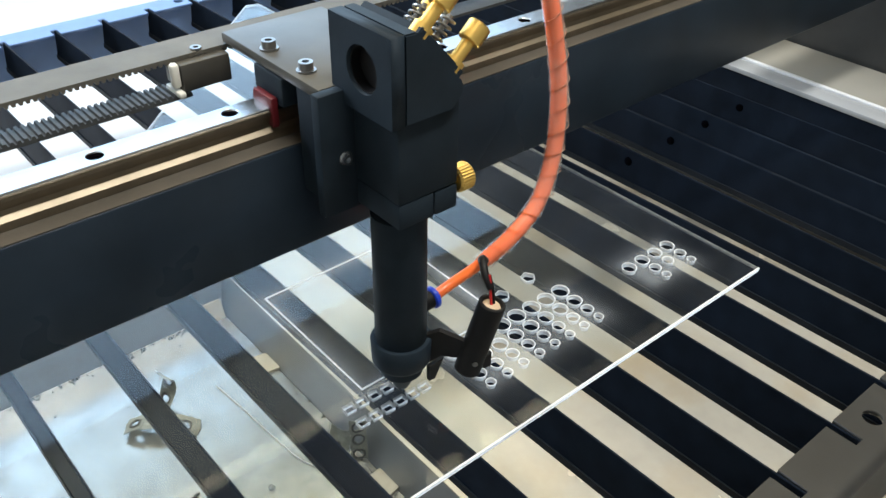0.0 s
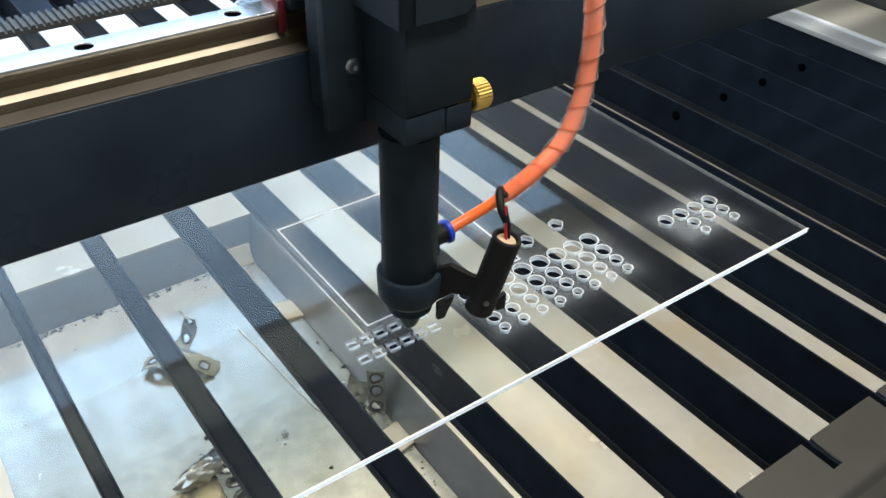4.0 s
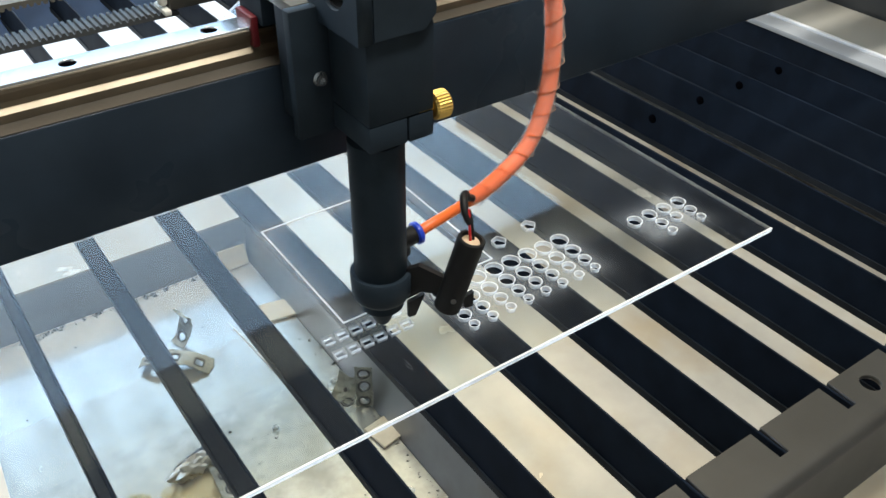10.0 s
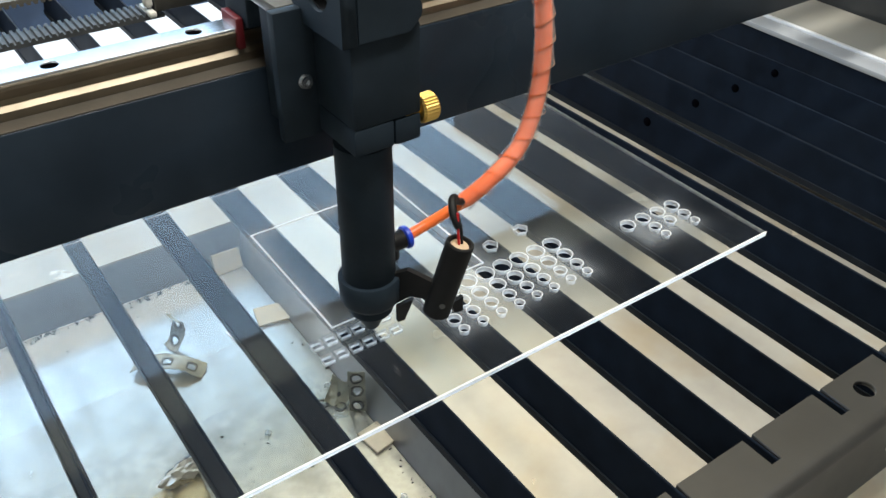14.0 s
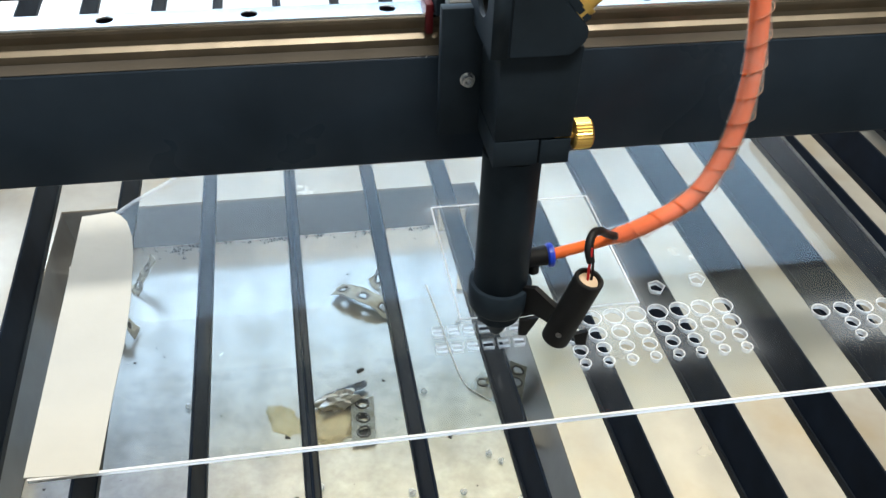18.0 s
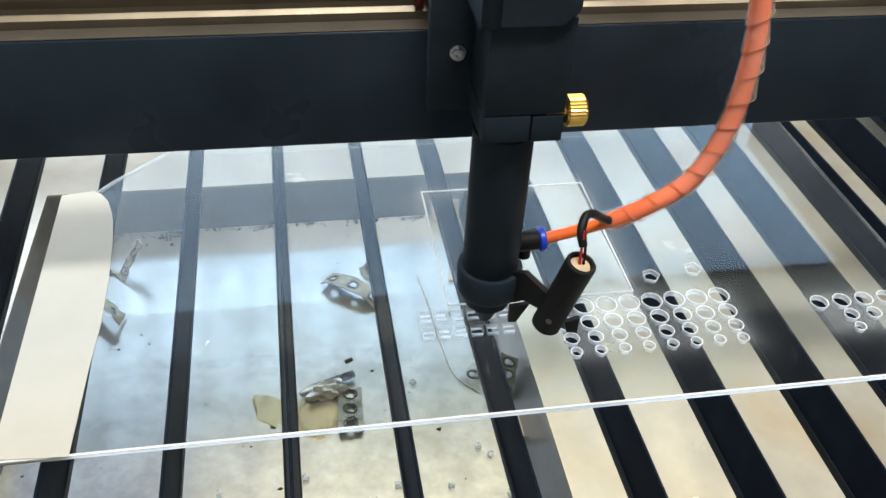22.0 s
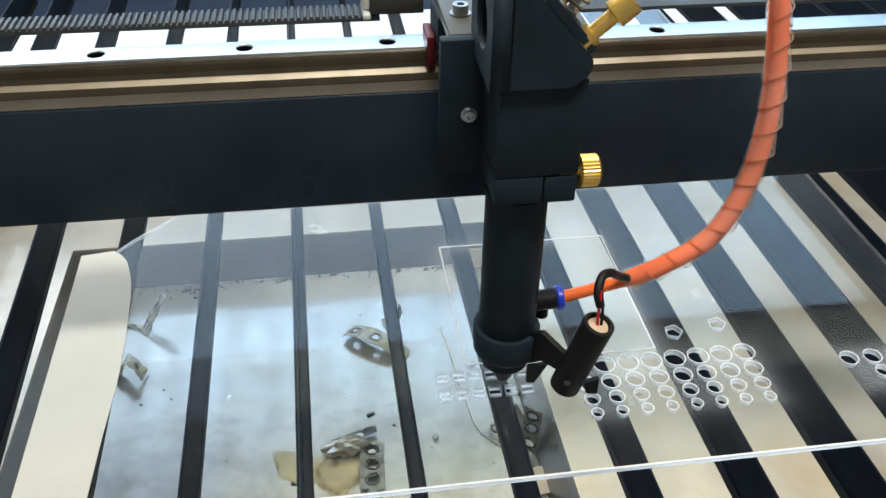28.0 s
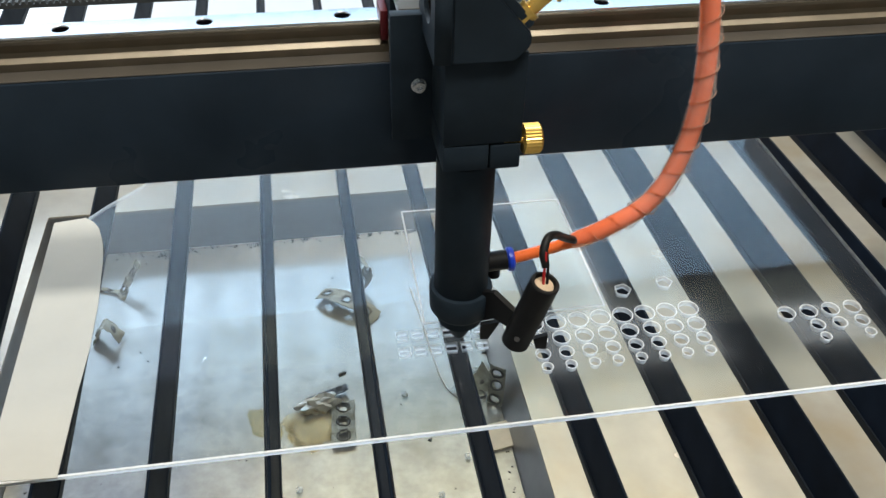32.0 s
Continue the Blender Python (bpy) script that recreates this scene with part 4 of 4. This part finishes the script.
    elbow = part("push_fitting", bm, M_RUBBER, ob, "black push-in air fitting")
    bm = bmesh.new()
    rod(bm, f0 + (f1 - f0) * 0.40 + Vector((0, 0, -0.010)), f0 + (f1 - f0) * 0.40, 0.0034, 16, 0.0004)
    part("fitting_leg", bm, M_RUBBER, elbow)
    bm = bmesh.new()
    rod(bm, f0 + (f1 - f0) * 0.78, f1, 0.0064, 24, 0.0008)
    part("release_ring", bm, M_BLUE, elbow, "blue release ring")
    return ob


build_head()

HOSE = [(0.0265, 0.0060, 0.0500), (0.0400, 0.0050, 0.0540), (0.0540, 0.0005, 0.0620), (0.0720, -0.0040, 0.0740), (0.0925, -0.0040, 0.0895), (0.1050, -0.0010, 0.1160), (0.1090, 0.0030, 0.1480), (0.1070, 0.0080, 0.1800), (0.1000, 0.0150, 0.2200), (0.0880, 0.0250, 0.2650)]


def build_hose():
    ob = thing("air_hose", "orange air hose in milky spiral wrap on the laser head", "air hose")
    pts = [Vector((HX, HY, 0)) + p for p in curve_points(HOSE, 16)]
    part("tube", pipe(bmesh.new(), pts, lambda k: 0.0030 + 0.0014 * min(max((k * (len(pts) - 1) - 31) / 6, 0), 1), 16), M_HOSE, ob)
    fr = frames_along(pts)
    start = 31
    length = [0.0]
    for p, q in zip(pts, pts[1:]):
        length.append(length[-1] + (q - p).length)

    def at(s):
        i = max(j for j in range(len(length)) if length[j] <= s or j == 0)
        i = min(i, len(pts) - 2)
        k = (s - length[i]) / (length[i + 1] - length[i])
        return pts[i].lerp(pts[i + 1], k), fr[i][2].lerp(fr[i + 1][2], k).normalized(), fr[i][3].lerp(fr[i + 1][3], k).normalized()

    pitch, width, seg = 0.0125, 0.0120, 24
    s0 = length[start]
    turns = int((length[-1] - s0 - width - 0.001) / pitch)
    bm = bmesh.new()
    rows = []
    for i in range(turns * seg + 1):
        th = 2 * math.pi * i / seg
        s = s0 + pitch * i / seg
        r0 = 0.0049 + 0.0002 * math.sin(0.7 * th + 1.0)
        row = []
        p, u, v = at(s)
        lift = 0.0002 + 0.0016 * max(0, (u * math.cos(th) + v * math.sin(th)).dot(Vector((0.85, -0.15, -0.5)))) ** 2 * (0.5 + 0.5 * math.sin(1.3 * th) ** 2)
        for e, rr in ((0, r0 + 0.0004 + lift), (width, r0), (width, r0 - 0.0004), (0, r0 + lift)):
            p, u, v = at(min(s + e, length[-1]))
            row.append(bm.verts.new(p + rr * (u * math.cos(th) + v * math.sin(th))))
        rows.append(row)
    for a, b in zip(rows, rows[1:]):
        for k in range(4):
            bm.faces.new((a[k], a[(k + 1) % 4], b[(k + 1) % 4], b[k])).material_index = k % 2
    part("spiral_wrap", bm, [M_WRAP, M_WRAPEDGE], ob, "milky translucent spiral wrap", True)
    return ob


build_hose()

# ---- offcuts and dirt in the pit ----


def bent_strip(name, length, width, hole_r, holes, bend, label, mats, cup=0.0, fold=False):
    """A strip of cut film with dark-rimmed round holes, bent along its length by the angles of bend (start and end)."""
    ob = thing(name, label, "offcut", "film offcuts in the pit")
    rnd = random.Random(len(label) + int(length * 1e4))
    n = 14

    def place(u, v, w):
        # u along, v across, w off the surface
        x = y = 0.0
        z = 0.0
        ang = radians(bend[0])
        steps = 24
        for i in range(int(u * steps)):
            k = min(max((i / steps - 0.44) / 0.12, 0), 1) if fold else i / steps
            ang = radians(bend[0] + (bend[1] - bend[0]) * k)
            x += length / steps * math.cos(ang)
            z += length / steps * math.sin(ang)
        return Vector((x - w * math.sin(ang), (v - 0.5) * width, z + w * math.cos(ang) + cup * (2 * v - 1) ** 2))

    cols = 28
    rows = 10
    centres = [((i + 0.5) / holes, 0.5) for i in range(holes)]

    def solid(u, v):
        return all(math.hypot((u - a) * length, (v - b) * width) > hole_r for a, b in centres)

    bm = bmesh.new()
    top, low = {}, {}
    for i in range(cols + 1):
        for j in range(rows + 1):
            u, v = i / cols, j / rows
            edge = 0.0006 * rnd.uniform(-1, 1) if j in (0, rows) or i in (0, cols) else 0
            k = Vector((u * length, v * width, len(label) * 0.37))
            crease = 0.0030 * noise.noise(k * 75) + 0.0012 * noise.noise(k * 220)
            p = place(u, v, 0.0003 + crease)
            q = place(u, v, -0.0003 + crease)
            top[i, j] = bm.verts.new(p + Vector((edge, edge, 0)))
            low[i, j] = bm.verts.new(q + Vector((edge, edge, 0)))
    keep = {(i, j): solid((i + 0.5) / cols, (j + 0.5) / rows) for i in range(cols) for j in range(rows)}
    for (i, j), k in keep.items():
        if not k:
            continue
        bm.faces.new((top[i, j], top[i + 1, j], top[i + 1, j + 1], top[i, j + 1]))
        bm.faces.new((low[i, j], low[i, j + 1], low[i + 1, j + 1], low[i + 1, j]))
        for (a, b), (c, d), (e, f) in (((i, j), (i + 1, j), (i, j - 1)), ((i + 1, j), (i + 1, j + 1), (i + 1, j)), ((i + 1, j + 1), (i, j + 1), (i, j + 1)), ((i, j + 1), (i, j), (i - 1, j))):
            if not keep.get((e, f), False):
                bm.faces.new((top[a, b], low[a, b], low[c, d], top[c, d]))
    for v in [v for v in bm.verts if not v.link_faces]:
        bm.verts.remove(v)
    part("film", bm, mats[0], ob, "", False)
    for a, b in centres:
        bm = bmesh.new()
        pts = []
        for i in range(22):
            th = 2 * math.pi * i / 22
            u = min(max(a + 1.12 * hole_r * math.cos(th) / length, 0), 1)
            v = min(max(b + 1.12 * hole_r * math.sin(th) / width, 0), 1)
            k = Vector((u * length, v * width, len(label) * 0.37))
            pts.append(place(u, v, 0.0006 + 0.0030 * noise.noise(k * 75) + 0.0012 * noise.noise(k * 220)))
        pipe(bm, pts + pts[:1], 0.0009, 6)
        part("hole_rim", bm, mats[1], ob, "dark sooty hole rim")
    return ob


def settle(ob, m, base=None):
    """Stand a thing at the pose m and lower it until its lowest point touches the pit floor."""
    ob.matrix_basis = m
    bpy.context.view_layer.update()
    low = min((c.matrix_world @ v.co).z for c in ([ob] + list(ob.children)) if c.data for v in c.data.vertices)
    ob.location.z += (ZF if base is None else base) + 0.0002 - low
    return ob


def crumple(name, size, label, mat, category, seed, sub=3, flat=0.5, group="", smooth=False, rough=0.75):
    bm = bmesh.new()
    bmesh.ops.create_icosphere(bm, subdivisions=sub, radius=1.0)
    for v in bm.verts:
        k = noise.noise(v.co * 1.7 + Vector((seed, 0, 0))) + 0.6 * noise.noise(v.co * 4.1 + Vector((0, seed, 0)))
        v.co = Vector((v.co.x * size[0], v.co.y * size[1], v.co.z * size[2])) * (1 + rough * k)
        v.co.z = max(v.co.z, -size[2] * flat)
    return tagged(part(name, bm, mat, None, "", smooth), label, category, group)


FILM = (M_SCRAP, M_SCRAPBACK)
settle(bent_strip("film_offcut", 0.066, 0.018, 0.0038, 3, (24, -34), "grey film offcut with three sooty holes, lying curled", FILM, 0.002), pose(-0.0590, 0.2850, 0, 0, 0, -37))
settle(bent_strip("film_offcut", 0.044, 0.015, 0.0042, 2, (30, 140), "curled grey film offcut with sooty holes", FILM, 0.002), pose(-0.0240, 0.2920, 0, 10, 0, 25))
settle(bent_strip("film_offcut", 0.032, 0.026, 0.0040, 2, (-4, 3), "flat clear film offcut with sooty holes by the pit wall", (M_CLEARFILM, M_SCRAPBACK), 0.001), pose(0.0520, 0.1560, 0, 0, 0, -42))
settle(bent_strip("film_offcut", 0.024, 0.020, 0.0010, 1, (20, 75), "crumpled grey film flap leaning by the pit wall", FILM, 0.003), pose(0.0660, 0.1450, 0, 0, 0, 35))
settle(bent_strip("film_offcut", 0.046, 0.014, 0.0042, 3, (80, 96), "grey film offcut with three sooty holes, standing up", FILM, 0.001), pose(0.0800, 0.1290, 0, 0, 0, 58))
settle(bent_strip("film_offcut", 0.042, 0.011, 0.0036, 2, (58, 50), "grey film offcut with sooty holes, leaning up", FILM, 0.0), pose(-0.2480, 0.3100, 0, 0, 0, 25))
settle(bent_strip("film_offcut", 0.022, 0.005, 0.0014, 1, (0, 6), "narrow folded film offcut lying flat", FILM, 0.0), pose(-0.2690, 0.3250, 0, 0, 0, -22))
settle(bent_strip("film_offcut", 0.046, 0.015, 0.0026, 2, (62, -62), "grey film offcut folded upright like a tent", FILM, 0.001, True), pose(-0.2640, 0.2540, 0, 0, 0, -4))
settle(bent_strip("film_offcut", 0.034, 0.004, 0.0010, 1, (52, 60), "thin film strip leaning beside a standing offcut", FILM, 0.0), pose(-0.2480, 0.3160, 0, 0, 0, 25))
settle(bent_strip("film_offcut", 0.048, 0.019, 0.0046, 3, (2, 4), "grey film offcut with three sooty holes beside a scorched scrap", FILM, 0.001), pose(-0.0470, 0.1500, 0, 0, 0, -93))
settle(crumple("scorched_scrap", (0.021, 0.019, 0.0035), "amber sticky film scrap on the pit floor", M_AMBER, "film scrap", 3.1, 4, smooth=True, rough=0.45), pose(-0.0760, 0.1260, 0, 0, 0, 10))
settle(crumple("scorched_scrap", (0.017, 0.011, 0.0008), "faint yellowish smear of sticky film", M_SMEAR, "film scrap", 5.3, 4, smooth=True, rough=0.35), pose(-0.1120, 0.1360, 0, 0, 0, -60))
settle(crumple("foil_scrap", (0.015, 0.007, 0.007), "crumpled shiny film scrap", M_SHINYFILM, "foil scrap", 7.7), pose(-0.0680, 0.1480, 0, 0, 0, 12))
settle(bent_strip("dark_strip", 0.038, 0.007, 0.0012, 1, (4, 10), "dark blue-grey film strip lying behind the foil", (M_DARKFILM, M_SCRAPBACK), 0.0), pose(-0.0790, 0.1530, 0, 0, 0, 14))
settle(crumple("foil_scrap", (0.010, 0.018, 0.020), "crumpled shiny film scrap beside the pit edge", M_SHINYFILM, "foil scrap", 9.2), pose(-0.2960, 0.3180, 0, 0, 0, 10))
settle(tagged(part("dark_flake", new_box(-0.0035, 0.0035, -0.0016, 0.0016, 0, 0.0012, 0.0004, 1), M_DEBRIS), "small dark flake on the pit floor", "flake"), pose(-0.0454, 0.1827, 0, 0, 0, 25))


def build_tile(at, sx, sy, label):
    bm = new_box(-sx / 2, sx / 2, -sy / 2, sy / 2, 0, 0.0030, 0.0005, 1)
    for v in bm.verts:
        v.co.x += 0.0012 * noise.noise(v.co * 200)
        v.co.y += 0.0012 * noise.noise(v.co * 170 + Vector((3, 1, 0)))
    settle(tagged(part("square_offcut", bm, M_TILE, None, "", False), label, "offcut", "square offcuts"), at)


build_tile(pose(0.0757, 0.2830, 0, 0, 0, -12), 0.034, 0.026, "cream square offcut on the pit floor")
build_tile(pose(0.0835, 0.0960, 0, 0, 0, 8), 0.034, 0.026, "tan square offcut by the pit wall")
build_tile(pose(0.0690, 0.3740, 0, 72, 0, 0), 0.030, 0.022, "cream square offcut leaning on the pit wall")



def build_chips():
    for i, (x, y) in enumerate(((0.0059, 0.1497), (0.0481, 0.0783), (-0.0862, 0.0656), (0.0214, 0.0454), (-0.0405, 0.0389), (-0.0180, 0.0510), (0.0560, 0.0700), (0.0500, 0.2300), (0.0640, 0.0330), (-0.0100, 0.0150), (0.0330, 0.0200), (-0.1500, 0.0600), (-0.1900, 0.1600), (0.0720, 0.1700))):
        bm = bmesh.new()
        bmesh.ops.create_icosphere(bm, subdivisions=1, radius=0.0032)
        for v in bm.verts:
            v.co.z *= 0.7
            v.co += Vector((noise.noise(v.co * 300 + Vector((i, 0, 0))), noise.noise(v.co * 300 + Vector((0, i, 0))), 0)) * 0.001
        settle(tagged(part("acrylic_chip", bm, M_CHIP, None, "", False), "small clear acrylic chip on the pit floor", "acrylic chip", "acrylic chips"), pose(x, y, 0, 0, 0, i * 40))


build_chips()


def build_crumbs():
    rnd = random.Random(5)
    vs, fs = [], []

    def crumb(x, y, z, r):
        o = len(vs)
        for k in range(4):
            a = k * math.pi / 2 + rnd.random()
            vs.append((x + r * math.cos(a) * rnd.uniform(0.5, 1.2), y + r * math.sin(a) * rnd.uniform(0.5, 1.2), z))
        vs.append((x, y, z + r * rnd.uniform(0.4, 0.9)))
        fs.extend([(o, o + 1, o + 4), (o + 1, o + 2, o + 4), (o + 2, o + 3, o + 4), (o + 3, o, o + 4)])

    for i in range(130):
        crumb(rnd.uniform(PX0 + 0.02, PX1 - 0.02), PY1 - 0.009 - abs(rnd.gauss(0, 0.004)), ZF, rnd.uniform(0.0006, 0.0022))
    for x, count in ((-0.195, 16), (-0.115, 14), (-0.08, 10), (-0.02, 12), (0.03, 8)):
        for i in range(count):
            crumb(x + rnd.gauss(0, 0.009), PY1 - 0.010 - abs(rnd.gauss(0, 0.003)), ZF, rnd.uniform(0.0012, 0.0034))
    for i in range(70):
        crumb(PX1 - 0.013 - abs(rnd.gauss(0, 0.004)), rnd.uniform(0.0, 0.39), ZF, rnd.uniform(0.0005, 0.0016))
    for i in range(170):
        crumb(rnd.uniform(PX0 + 0.02, PX1 - 0.02), rnd.uniform(-0.05, 0.38), ZF, abs(rnd.gauss(0, 0.0008)) + 0.0003)
    for i in range(26):
        crumb(-0.212 + rnd.gauss(0, 0.012), PY1 - 0.012 - abs(rnd.gauss(0, 0.008)), ZF, rnd.uniform(0.001, 0.0034))
    for i in range(16):
        crumb(rnd.choice((-0.14, -0.02, 0.04)) + rnd.gauss(0, 0.010), PY1 - 0.010 - abs(rnd.gauss(0, 0.003)), ZF, rnd.uniform(0.001, 0.0026))
    for x, y in ((-0.110, 0.118), (0.085, 0.215), (0.084, 0.19), (0.080, 0.230), (-0.105, 0.06), (0.02, 0.10)):
        crumb(x, y, ZF, 0.003)
    me = bpy.data.meshes.new("crumbs")
    me.from_pydata(vs, [], fs)
    me.materials.append(M_DEBRIS)
    tagged(new("crumbs", me), "dark crumbs and soot scattered on the pit floor", "debris", "", "stuff")


build_crumbs()


def build_strand():
    pts = curve_points([(0.0285, 0.285, ZF + 0.0007), (0.0330, 0.240, ZF + 0.0007), (0.0370, 0.190, ZF + 0.0007), (0.0427, 0.154, ZF + 0.0007), (0.0600, 0.1326, ZF + 0.0007)], 8)
    tagged(part("plastic_strand", pipe(bmesh.new(), pts, 0.0007, 6), M_RIM, None), "thin white plastic strand lying on the pit floor", "plastic strand")


build_strand()
